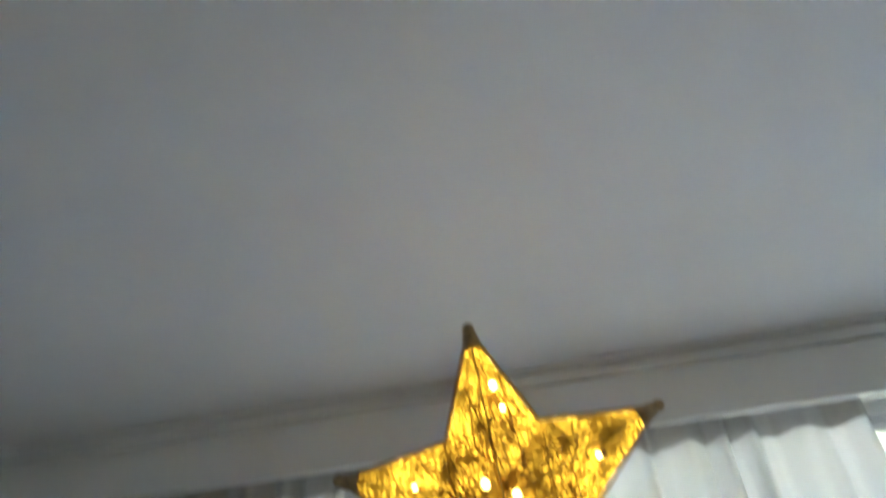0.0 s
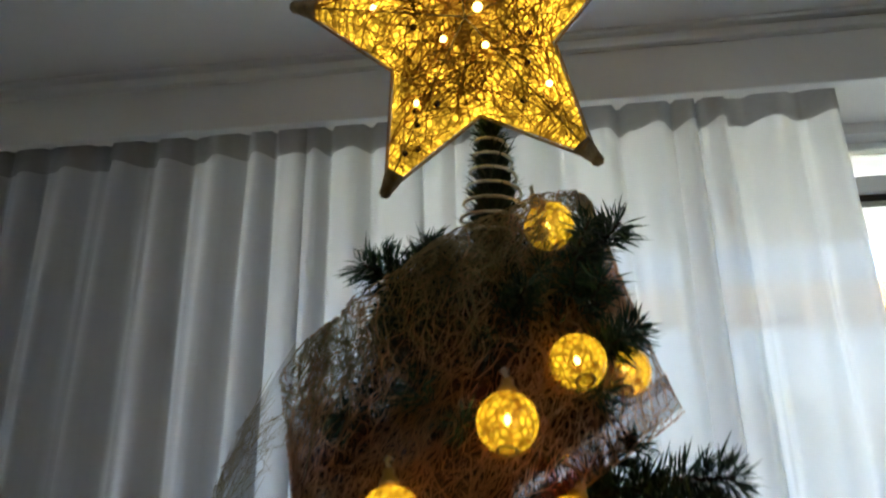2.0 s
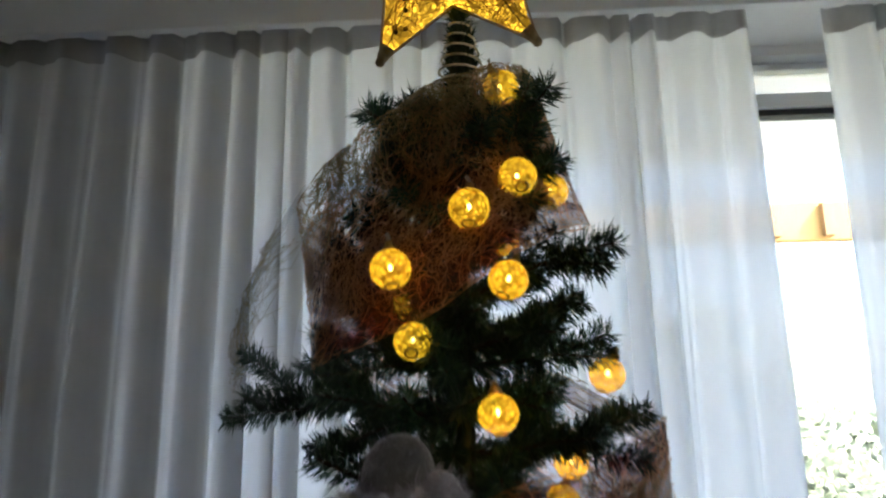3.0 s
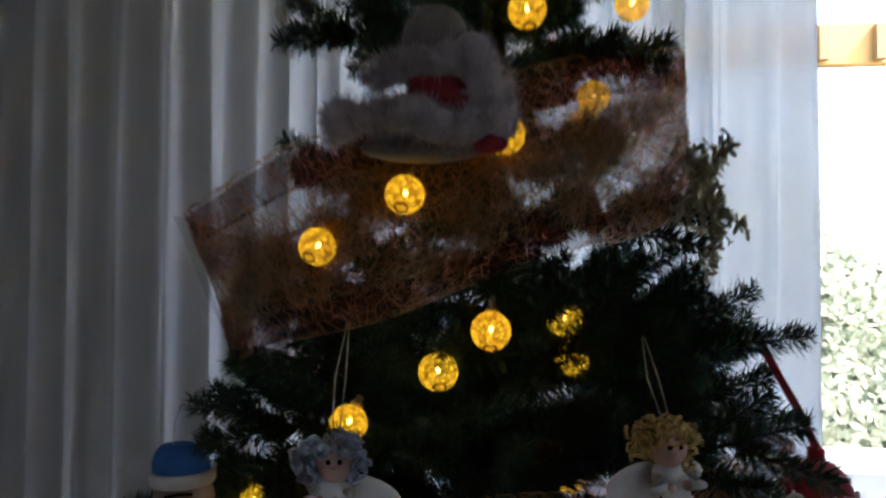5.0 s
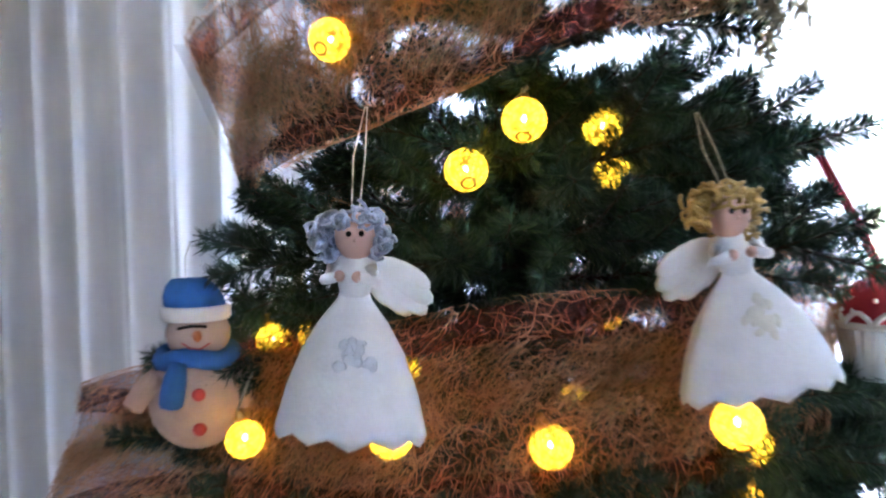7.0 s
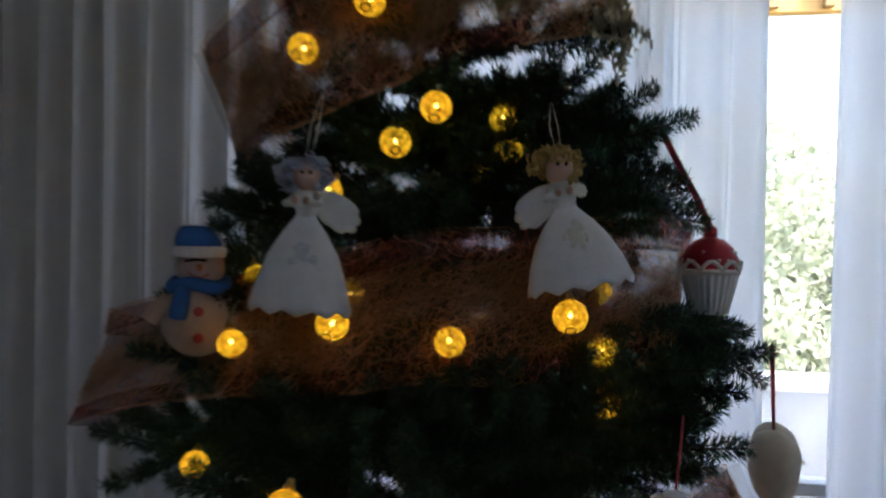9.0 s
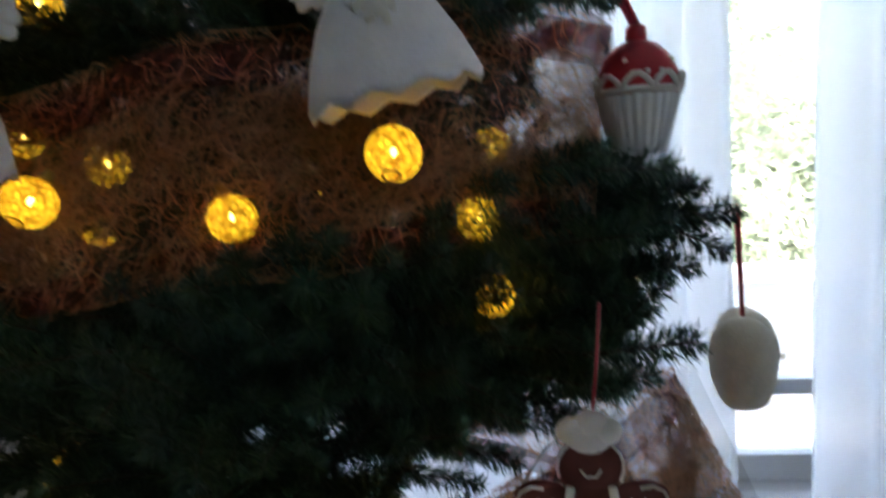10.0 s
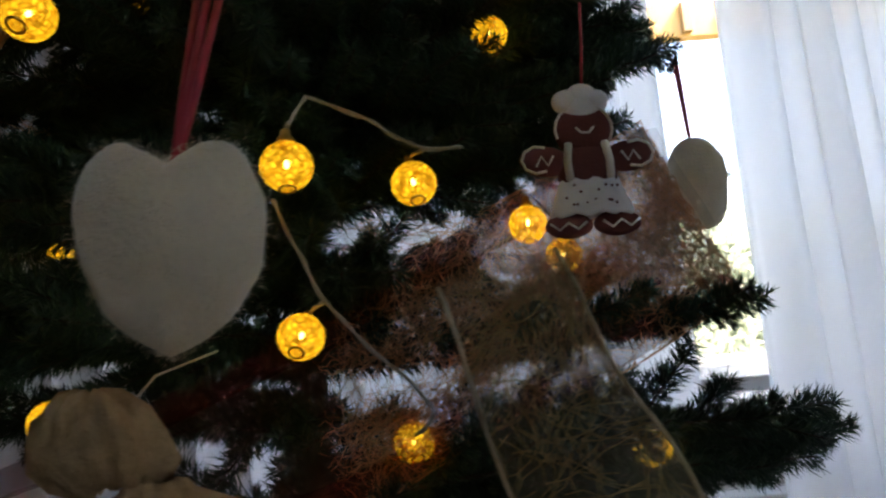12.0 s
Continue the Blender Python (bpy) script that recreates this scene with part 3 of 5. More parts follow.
tree = tagged(empty("christmas_tree", (0, 0.03, 0), "", ""), "tall dark green artificial Christmas tree with bushy needle branches", "tree")
part("trunk", Build().tube([(0, 0, 0.02), (0, -0.055, 0.95), (0, -0.11, 1.86)], [0.018, 0.016, 0.008], TRUNK, 10), tree, "dark green steel pole")
stand = Build()
for k in range(3):
    a = 2.1 * k + 0.4
    stand.tube([(0.02 * math.cos(a), 0.02 * math.sin(a), 0.10), (0.16 * math.cos(a), 0.16 * math.sin(a), 0.06), (0.27 * math.cos(a), 0.27 * math.sin(a), 0.0125)], 0.012, TRUNK, 8)
part("stand", stand, tree)
SIZES = (0.07, 0.11, 0.16, 0.22, 0.29, 0.37, 0.45, 0.54)
BRANCHES = {(s, k): branch_mesh(s, 11 + 5 * i + k) for i, s in enumerate(SIZES) for k in range(2)}
rng_t = random.Random(21)


def front(z):
    return float(np.interp(z, [0.3, 0.5, 0.9, 1.3, 1.7, 1.9], [0.24, 0.22, 0.175, 0.135, 0.115, 0.09]))


def spread(z, angle):
    """How far the foliage goes out in one direction; it is flatter towards the room."""
    c, s = math.cos(angle), math.sin(angle)
    side = reach(z)
    return 1 / math.sqrt((c / side) ** 2 + (s / (front(z) if s < 0 else side * 0.85)) ** 2)


def room_for(z, angle, length, rise):
    """Shortens a branch until it hides nothing that hangs on the tree."""
    while length > 0.07:
        hidden = False
        for f in (0.35, 0.5, 0.65, 0.8, 0.92, 1.03):
            x, y, h = f * length * math.cos(angle), axis_y(z) + f * length * math.sin(angle), z + f * length * (math.sin(rise) + 0.1 * f)
            wide = 0.024 + 0.028 * math.sin(math.pi * min(1.0, f))
            if any(y < b + 0.02 and abs(x - a) < w + wide and abs(h - c) < t + 0.026 for a, b, c, w, t in SHOWN):
                hidden = True
            sheet = ribbon_front(x, h)
            if sheet is not None and y < sheet + 0.010:
                hidden = True
        if not hidden:
            return length
        length *= 0.86
    return length


def put_branch(z, angle, length, rise):
    size = min(SIZES, key=lambda s: abs(s - length / 1.03))
    ob = part("branch", BRANCHES[size, rng_t.randrange(2)], tree)
    grow = length / (size * 1.06)
    ob.matrix_local = Matrix.Translation((0, axis_y(z) - 0.03, z)) @ Matrix.Rotation(angle, 4, "Z") @ Matrix.Rotation(-rise, 4, "Y") @ Matrix.Rotation(rng_t.uniform(-1.3, 1.3), 4, "X") @ Matrix.Diagonal((grow, grow ** 0.3, grow ** 0.3, 1))


def aim_branch(tip, drop=0.05):
    """A branch whose tip ends at a given place."""
    x, y, z = tip
    z0 = z - drop
    dx, dy = x, y - axis_y(z0)
    flat = math.hypot(dx, dy)
    put_branch(z0, math.atan2(dy, dx), math.hypot(flat, drop), math.atan2(drop, flat) - 0.09)


z, k = 0.24, 0
while z < 1.84:
    r = reach(z)
    n = max(5, round(5 + r * 20))
    for i in range(n):
        a = 2 * math.pi * (i + 0.5 * (k % 2) + rng_t.uniform(-0.2, 0.2)) / n
        if math.sin(a) > 0.1 and rng_t.random() < (0.88 if z < 0.75 else 0.55 if z < 1.5 else 0.4):
            continue
        zz, lift = z + rng_t.uniform(-0.03, 0.03), rng_t.uniform(-0.02, 0.30) if z > 0.6 else rng_t.uniform(-0.12, 0.2)
        put_branch(zz, a, room_for(zz, a, spread(z, a) * rng_t.uniform(0.78, 1.0), lift), lift)
    z += 0.085 if z < 1.5 else 0.07
    k += 1
for tip in ((0.168, -0.148, 1.673), (-0.110, -0.117, 1.84), (0.110, -0.12, 1.862), (-0.268, 0, 1.527), (-0.284, 0, 1.357), (-0.41, 0.02, 1.057), (-0.45, 0.05, 0.987), (0.22, 0, 1.50), (0.17, 0, 1.60),
            (0.32, 0.165, 1.174), (0.323, -0.031, 1.145), (0.349, 0.05, 1.103), (-0.565, 0.06, 0.885), (-0.47, 0.09, 0.954), (0.527, 0.175, 0.835), (0.426, 0.1, 0.84), (0.40, 0.0, 0.89),
            (0.549, 0.118, 0.462), (0.66, 0.1, 0.27), (0.51, 0.1, 0.85), (0.27, -0.03, 1.30), (-0.085, -0.14, 1.80), (0.09, -0.13, 1.815), (0.03, -0.16, 1.80), (-0.03, -0.17, 1.815), (-0.10, -0.03, 1.82), (0.10, -0.04, 1.82), (-0.05, -0.05, 1.84), (0.06, -0.06, 1.845),
            (-0.07, -0.14, 1.74), (0.0, -0.15, 1.76), (-0.03, -0.27, 0.715), (0.0, -0.215, 0.80), (0.10, -0.20, 0.80), (-0.10, -0.22, 0.77), (0.20, -0.17, 0.815), (-0.20, -0.20, 0.75), (0.05, -0.21, 0.82), (-0.05, -0.21, 0.79), (0.15, -0.19, 0.78), (0.27, -0.12, 0.83), (0.08, -0.14, 1.73), (0.12, -0.10, 1.78), (-0.13, -0.1, 1.72),
            (0.03, -0.09, 1.20), (-0.03, -0.10, 1.18), (0.17, -0.08, 1.215), (0.22, -0.06, 1.20), (0.27, -0.03, 1.215), (0.30, 0.03, 1.18), (0.20, 0.05, 1.23), (0.26, 0.08, 1.20), (0.43, 0.05, 0.81), (0.46, 0.06, 0.775), (0.41, 0.04, 0.745), (0.36, 0.03, 0.77), (0.48, 0.08, 0.815), (0.44, 0.1, 0.70), (0.36, 0.02, 0.74), (0.30, 0.0, 0.70), (0.33, 0.06, 0.66), (0.42, 0.08, 0.76), (0.25, -0.05, 0.68), (0.62, 0.05, 0.33), (0.68, 0.04, 0.31),
            (-0.60, 0.10, 0.80), (-0.58, 0.08, 0.72), (-0.52, 0.13, 0.78), (-0.62, 0.05, 0.69), (-0.52, 0.08, 0.67), (-0.45, 0.13, 0.72), (-0.30, 0.05, 1.20), (-0.28, 0.05, 1.14), (-0.17, 0.03, 1.66), (-0.19, 0.03, 1.60), (-0.18, 0.02, 1.70)):
    aim_branch(tip)

# The bare top of the tree inside the star's spring.
top = Build()
rng_n = np.random.default_rng(4)
for p, e in (((0.003, -0.083, 1.77), (0.004, -0.086, 1.83)), ((0.003, -0.085, 1.82), (0.004, -0.088, 1.87))):
    top.add(*needles(p, e, 0.030, 900, rng_n, 0.7), NEEDLE)
for q in range(3):
    p, e = (0.004, -0.088, 1.85 + 0.035 * q), (0.004, -0.09, 1.90 + 0.035 * q)
    top.add(*needles(p, e, 0.030 - 0.005 * q, 700, rng_n, 0.75), NEEDLE)
top.tube([(0.002, -0.085, 1.80), (0.004, -0.088, 1.87), (0.004, -0.089, 1.955)], [0.018, 0.017, 0.008], TRUNK, 10)
part("tree_top", top, tree, smooth=False, at=(0, -0.03, 0))


# ---- the star ----
def star():
    c = Vector((-0.010, -0.130, 2.041))
    right = Vector((0.306, -0.012, 0.024)).normalized()
    up = Vector((-0.025, -0.094, 0.274))
    up = (up - right * up.dot(right)).normalized()
    out = right.cross(up).normalized()
    s = tagged(empty("star_topper", c, "", ""), "glowing golden wire star topper wrapped in glittering thread", "star")
    s.matrix_world = Matrix.Translation(c) @ Matrix((right, up, out)).transposed().to_4x4()
    R, r, d = 0.163, 0.077, 0.036
    ring = []
    for k in range(10):
        a = math.pi / 2 + k * math.pi / 5
        ring.append(Vector(((R if k % 2 == 0 else r) * math.cos(a), (R if k % 2 == 0 else r) * math.sin(a), 0)))
    front, back = Vector((0, 0, d)), Vector((0, 0, -d))
    rng = random.Random(9)

    def on(k, side, u, v):
        """A point on the k-th facet: u along the outline, v towards the middle."""
        edge = ring[k].lerp(ring[(k + 1) % 10], u)
        p = edge.lerp(front if side > 0 else back, v)
        w = math.sin(math.pi * min(1, v)) * 0.004
        return p + Vector((0, 0, side * w))

    skin = Build()
    for side in (1, -1):
        for k in range(10):
            n = 8
            pts = [on(k, side, i / n, j / n) * 0.965 for j in range(n + 1) for i in range(n + 1)]
            skin.add(pts, [(j * (n + 1) + i, j * (n + 1) + i + 1, (j + 1) * (n + 1) + i + 1, (j + 1) * (n + 1) + i) for j in range(n) for i in range(n)], STAR_SKIN)
    me = skin.mesh("shell", False)
    weld = bmesh.new()
    weld.from_mesh(me)
    bmesh.ops.remove_doubles(weld, verts=weld.verts, dist=0.0004)
    weld.to_mesh(me)
    weld.free()
    part("shell", me, s, "amber lit paper-thread shell")
    threads = Build()

    def height(x, y):
        """How far the front stands out over a point of the star's plane, or None outside it."""
        a = (math.atan2(y, x) - math.pi / 2) % (2 * math.pi / 5)
        if a > math.pi / 5:
            a = 2 * math.pi / 5 - a
        edge = R * r * math.sin(math.pi / 5) / (R * math.sin(a) + r * math.sin(math.pi / 5 - a))
        k = math.hypot(x, y) / edge
        return d * (1 - k) + 0.004 * math.sin(math.pi * k) if k < 0.985 else None

    made = 0
    while made < 760:
        q, rad = rng.uniform(0, 2 * math.pi), R * math.sqrt(rng.random())
        x, y, turn = rad * math.cos(q), rad * math.sin(q), rng.uniform(0, math.pi)
        ln, path = rng.uniform(0.015, 0.085), []
        for i in range(7):
            px, py = x + ln * (i / 6 - 0.5) * math.cos(turn) + rng.uniform(-0.0008, 0.0008), y + ln * (i / 6 - 0.5) * math.sin(turn) + 0.004 * math.sin(i * 0.9)
            h = height(px, py)
            if h is not None:
                path.append(Vector((px, py, h + rng.uniform(0.0002, 0.0016))))
        if len(path) == 7:
            threads.tube(path, rng.choice((0.0003, 0.0004, 0.0007)), STAR_THREAD, 3)
            made += 1
    for k in range(0, 10, 2):
        for q in range(30):
            v = 0.02 + 0.62 * q / 30 + rng.uniform(-0.01, 0.01)
            a = ring[k].lerp(ring[(k + 1) % 10], v)
            b = ring[k].lerp(ring[(k - 1) % 10], v + rng.uniform(-0.05, 0.05))
            m = (a + b) / 2 + Vector((0, 0, d * v * 0.62 + 0.004))
            threads.tube([a, a.lerp(m, 0.5) + Vector((0, 0, 0.003)), m, m.lerp(b, 0.5) + Vector((0, 0, 0.003)), b], 0.0004, STAR_THREAD, 3)
    part("thread", threads, s, "crossing gold-brown threads", smooth=False)
    for k in range(10):
        part("rim_wire", Build().tube([ring[k], ring[k].lerp(ring[(k + 1) % 10], 0.5), ring[(k + 1) % 10]], 0.0012, STAR_RIM, 6), s, "glittering brown wire")
    for k in range(0, 10, 2):
        part("ridge_wire", Build().tube([ring[k], ring[k].lerp(front, 0.5) + Vector((0, 0, 0.002)), front + Vector((0, 0, 0.002))], 0.0009, STAR_RIM, 6), s)
        tip = ring[k]
        cap = Build().ball(tip * 0.985, 0.0062, STAR_RIM, n=8, rings=6)
        cap.tube([tip * 0.86, tip * 0.93, tip * 0.99], [0.0092, 0.0078, 0.005], STAR_RIM, 8)
        part("tip_cap", cap, s, "brown glitter tip")
    leds = Build()
    spots = [(-0.012, 0.018, 0.047), (0.012, 0.004, 0.044), (0.012, 0.100, 0.019), (0.016, 0.078, 0.023), (0.088, 0.02, 0.019), (0.062, -0.062, 0.019), (-0.052, -0.06, 0.02), (-0.078, 0.028, 0.02), (0.014, -0.026, 0.038), (-0.02, -0.015, 0.038)]
    for n, (x, y, zz) in enumerate(spots):
        part("led", Build().ball((x, y, zz), 0.0042 if n < 3 else 0.0030, STAR_LED, n=8, rings=6), s, "bright warm diode")
    for q in range(11):
        k, u, v = rng.randrange(10), rng.random(), rng.uniform(0.15, 0.6)
        p = on(k, 1, u, v)
        part("sequin", Build().ball(p, (0.0032, 0.0032, 0.0012), SEQUIN, n=8, rings=4), s, "dark brown sequin")
    coil = []
    for i in range(7 * 14 + 1):
        a = 2 * math.pi * i / 14
        h = i / 98
        q = Vector((0.004 + (0.012 + 0.022 * h) * math.cos(a), -0.088 + (0.012 + 0.022 * h) * math.sin(a), 1.96 - 0.105 * h))
        coil.append(s.matrix_world.inverted() @ q)
    part("spring", Build().tube(coil, 0.0015, SPRING, 6), s, "coiled silver-gold wire foot")


star()


# ---- the mesh ribbon wound round the tree ----
def ribbon():
    rng = np.random.default_rng(13)
    holder = tagged(empty("mesh_ribbon", (0, 0, 1.0), "", ""), "wide sheer red and straw fibre ribbon wound round the tree", "ribbon")
    right, left = np.array([p[0] for p in PASSES]), np.array([p[1] for p in PASSES])
    deep, bow = np.array([p[2] for p in PASSES]), np.array([p[3] for p in PASSES])
    turns = 3.599

    def place(turn, v, lift=0.0):
        """turn: whole part the pass, rest along it, front then back; v from -1 (foot) to 1 (top)."""
        turn, v = np.broadcast_arrays(np.asarray(turn, float), np.asarray(v, float))
        k = np.clip(turn.astype(int), 0, 3)
        f = turn - k
        ahead = f < FRONT
        u = np.where(ahead, f / FRONT, (f - FRONT) / (1 - FRONT))
        start, end = np.where(ahead[..., None], right[k], left[k]), np.where(ahead[..., None], left[k], right[np.minimum(k + 1, 3)])
        e = start * (1 - u[..., None]) + end * u[..., None]
        w = (v + 1) / 2
        x, z = e[..., 2] * (1 - w) + e[..., 0] * w, e[..., 3] * (1 - w) + e[..., 1] * w
        hump = np.sin(np.pi * u)
        full, flat = np.interp(u, *FULL), np.interp(u, *FLAT)
        y = np.where(ahead, -deep[k] * np.where(k == 2, flat, full), 0.16 * hump)
        crease = 0.006 * np.sin(x * 31 + z * 17 + k) + 0.005 * np.sin(x * 13 - z * 45)
        y = y + np.where(ahead, -1, 1) * lift + crease * hump + 0.012 + 0.010 * np.cos(v * 2.2)
        return np.stack([x + 0.006 * np.sin(z * 40 + k) * hump, y, z + np.where(ahead, bow[k], 0) * hump + 0.004 * np.sin(x * 24 + k) - 1.0], -1)

    def strip(lo, hi, rows, lift, start=0.0, end=turns):
        t = np.linspace(start, end, 420)
        vs = np.linspace(lo, hi, rows + 1)
        pts = place(t[:, None], vs[None, :], lift).reshape(-1, 3)
        r = rows + 1
        return pts, [(i * r + j, (i + 1) * r + j, (i + 1) * r + j + 1, i * r + j + 1) for i in range(len(t) - 1) for j in range(rows)]

    part("gauze", Build().add(*strip(-0.80, 0.68, 8, 0.0), RED_GAUZE), holder, "sheer reddish gauze")
    part("gauze", Build().add(*strip(-0.70, 0.22, 6, -0.003, 0.04, FRONT - 0.02), RED_EDGE), holder, "doubled dark red gauze")
    for lo, hi, m, start, label in ((0.62, 1.0, RED_EDGE, 0.62, "dark red woven border"), (-1.0, -0.70, RED_EDGE, 0.0, "dark red woven border")):
        part("border", Build().add(*strip(lo, hi, 2, 0.0022, start), m), holder, label)
    m = 7
    for mat_, k in ((STRAW, 16500), (OLIVE, 4200)):
        across = np.array([0.40, 0.72, 1.0, 0.42])
        which = rng.choice(4, 3 * k, p=across / across.sum()) if mat_ is STRAW else rng.choice(4, 3 * k, p=(0.28, 0.37, 0.22, 0.13))
        t0 = which + np.where(rng.random(3 * k) < 0.84, rng.uniform(0.0, FRONT, 3 * k), rng.uniform(FRONT, 1.0, 3 * k))
        t0 = np.where((which == 0) & (t0 < FRONT), rng.random(3 * k) ** 1.5 * FRONT, t0)
        t0 = np.where(which == 3, 3 + rng.uniform(0, 0.5, 3 * k) ** 1.3 * FRONT, t0)
        v0 = np.clip(rng.normal(-0.05, 0.52, 3 * k), -1, 1)
        if mat_ is OLIVE:
            v0 = np.where(which == 0, 1 - np.abs(rng.normal(0, 0.22, 3 * k)), v0)
        clump = np.sin(t0 * 37 + 3 * np.sin(v0 * 2.6 + t0 * 5)) + np.sin(v0 * 5.1 + t0 * 23) + 0.8 * np.sin(t0 * 71 + v0 * 9) + rng.normal(0, 0.45, 3 * k)
        some = rng.permutation(np.argsort(-clump)[: int(1.7 * k)])[:k]
        t0, v0 = t0[some], v0[some]
        size = np.array([0.36, 0.68, 1.0, 1.1])[t0.astype(int)] / FRONT
        ang = rng.normal(0, 0.9, k)
        tt, vv = [t0], [v0]
        for i in range(m):
            ang = ang + rng.normal(0, 0.75, k)
            tt.append(tt[-1] + np.cos(ang) * 0.0075 / size)
            vv.append(np.clip(vv[-1] + np.sin(ang) * 0.0075 / 0.10, -1.05, 1.07))
        tt, vv = np.clip(np.stack(tt, 1), 0, turns), np.stack(vv, 1)
        p = place(tt, vv, rng.uniform(-0.004, 0.008, (k, 1)) + rng.normal(0, 0.0013, (k, m + 1)))
        d = np.gradient(p, axis=1)
        side = np.cross(d, rng.normal(size=(k, 1, 3)))
        side *= rng.uniform(0.00028, 0.0006, (k, 1, 1)) / (np.linalg.norm(side, axis=2, keepdims=True) + 1e-9)
        pts = np.stack([p - side, p + side], 2).reshape(-1, 3)
        base = (np.arange(k) * (m + 1) * 2)[:, None] + (np.arange(m) * 2)[None, :]
        faces = np.stack([base, base + 1, base + 3, base + 2], 2).reshape(-1, 4)
        ob = part("fibre", Build().add(pts, faces, mat_), holder, "tangled straw-brown fibres", smooth=False)
        ob["kind"] = "stuff"
    # The pale edge strips that stand out at two of the folds.
    for e, out0, out1 in ((left[1], -0.026, -0.006), (right[3], 0.020, 0.014)):
        pts = []
        for i in range(13):
            w = i / 12
            x, z = e[0] * (1 - w) + e[2] * w, e[1] * (1 - w) + e[3] * w - 1.0
            for q in (0.0, 0.5, 1.0):
                pts.append((x + (out0 * (1 - w) + out1 * w) * q, 0.014 + 0.008 * q + 0.003 * math.sin(9 * w), z + 0.004 * q))
        part("fold_edge", Build().add(pts, [(i * 3 + j, i * 3 + j + 1, i * 3 + j + 4, i * 3 + j + 3) for i in range(12) for j in range(2)], TAN_GAUZE), holder, "pale tan folded edge")
    flap = [(0.27 + 0.092 * q + 0.02 * w * (1 - q), 0.012 - 0.03 * (1 - q) - 0.006 * math.sin(5 * w), 0.075 - 0.063 * q - 0.07 * w * (1 - 0.6 * q)) for q in np.linspace(0, 1, 7) for w in np.linspace(0, 1, 7)]
    part("flap", Build().add(flap, [(i * 7 + j, (i + 1) * 7 + j, (i + 1) * 7 + j + 1, i * 7 + j + 1) for i in range(6) for j in range(6)], RED_EDGE), holder, "folded red border")
    # A loose pale fold that stands out behind the topmost branches.
    fold, n2 = [], 14
    for i in range(n2 + 1):
        for j in range(n2 + 1):
            u, v = i / n2, j / n2
            out = math.sin(math.pi * (0.30 + 0.45 * u)) * (0.55 + 0.45 * math.cos(1.5 * v))
            fold.append((-0.11 - 0.205 * out, 0.04 + 0.12 * u - 0.02 * math.sin(3 * v), 0.55 + 0.25 * v - 0.02 * u + 0.008 * math.sin(9 * u)))
    part("fold_gauze", Build().add(fold, [(i * (n2 + 1) + j, (i + 1) * (n2 + 1) + j, (i + 1) * (n2 + 1) + j + 1, i * (n2 + 1) + j + 1) for i in range(n2) for j in range(n2)], PALE_GAUZE), holder, "pale sheer loose fold")
    web = Build()
    for q in range(170):
        i, j = rng.integers(0, n2 - 4), rng.integers(0, n2 - 4)
        path = [Vector(fold[int(i + k * rng.uniform(0.3, 1)) * (n2 + 1) + int(j + k * rng.uniform(0.3, 1))]) + Vector(rng.normal(0, 0.004, 3)) for k in range(5)]
        web.tube(path, 0.0003, OLIVE, 3)
    web = part("fold_fibre", web, holder, "pale tangled fibres", smooth=False)
    web["kind"] = "stuff"
    return holder


RIBBON = ribbon()


def loose_ribbon():
    """A folded pale olive tail of ribbon low on the tree."""
    h = RIBBON
    off = Vector((0.2, -0.20, -0.62))
    a0, a1 = Vector((-0.045, -0.135, 0.055)), Vector((0.036, -0.11, 0.078))
    b0, b1 = Vector((0.012, -0.15, -0.16)), Vector((0.122, -0.12, -0.115))
    n, w = 26, 6

    def at(u, v, lift=0.0):
        p = off + a0.lerp(a1, v).lerp(b0.lerp(b1, v), u)
        return p + Vector((0, -lift - 0.010 * math.sin(u * 7 + v * 2) - 0.006 * math.sin(v * 9), 0.004 * math.sin(u * 11)))

    pts = [at(i / n, j / w) for i in range(n + 1) for j in range(w + 1)]
    part("tail_gauze", Build().add(pts, [(i * (w + 1) + j, (i + 1) * (w + 1) + j, (i + 1) * (w + 1) + j + 1, i * (w + 1) + j + 1) for i in range(n) for j in range(w)], TAN_GAUZE), h, "pale olive sheer tail")
    for v in (0.0, 1.0):
        part("tail_border", Build().tube([at(i / n, v, 0.001) for i in range(n + 1)], 0.0018, TAN_EDGE, 5), h, "thick tan edge")
    band = [at(i / n, v, 0.003) for i in range(n + 1) for v in (0.74, 0.87, 1.0)]
    part("tail_band", Build().add(band, [(i * 3 + j, (i + 1) * 3 + j, (i + 1) * 3 + j + 1, i * 3 + j + 1) for i in range(n) for j in range(2)], TAN_GAUZE), h, "doubled tan side band")
    rng = random.Random(3)
    f = Build()
    for q in range(230):
        u, v, an = rng.random(), rng.random(), rng.uniform(-1.2, 1.2)
        path = []
        for i in range(5):
            path.append(at(min(1, max(0, u)), min(1, max(0, v)), rng.uniform(0, 0.003)))
            an += rng.uniform(-0.6, 0.6)
            u, v = u + 0.05 * math.cos(an), v + 0.12 * math.sin(an)
        f.tube(path, 0.0004, OLIVE, 3)
    tail = part("tail_fibre", f, h, "olive fibres", smooth=False)
    tail["kind"] = "stuff"


loose_ribbon()


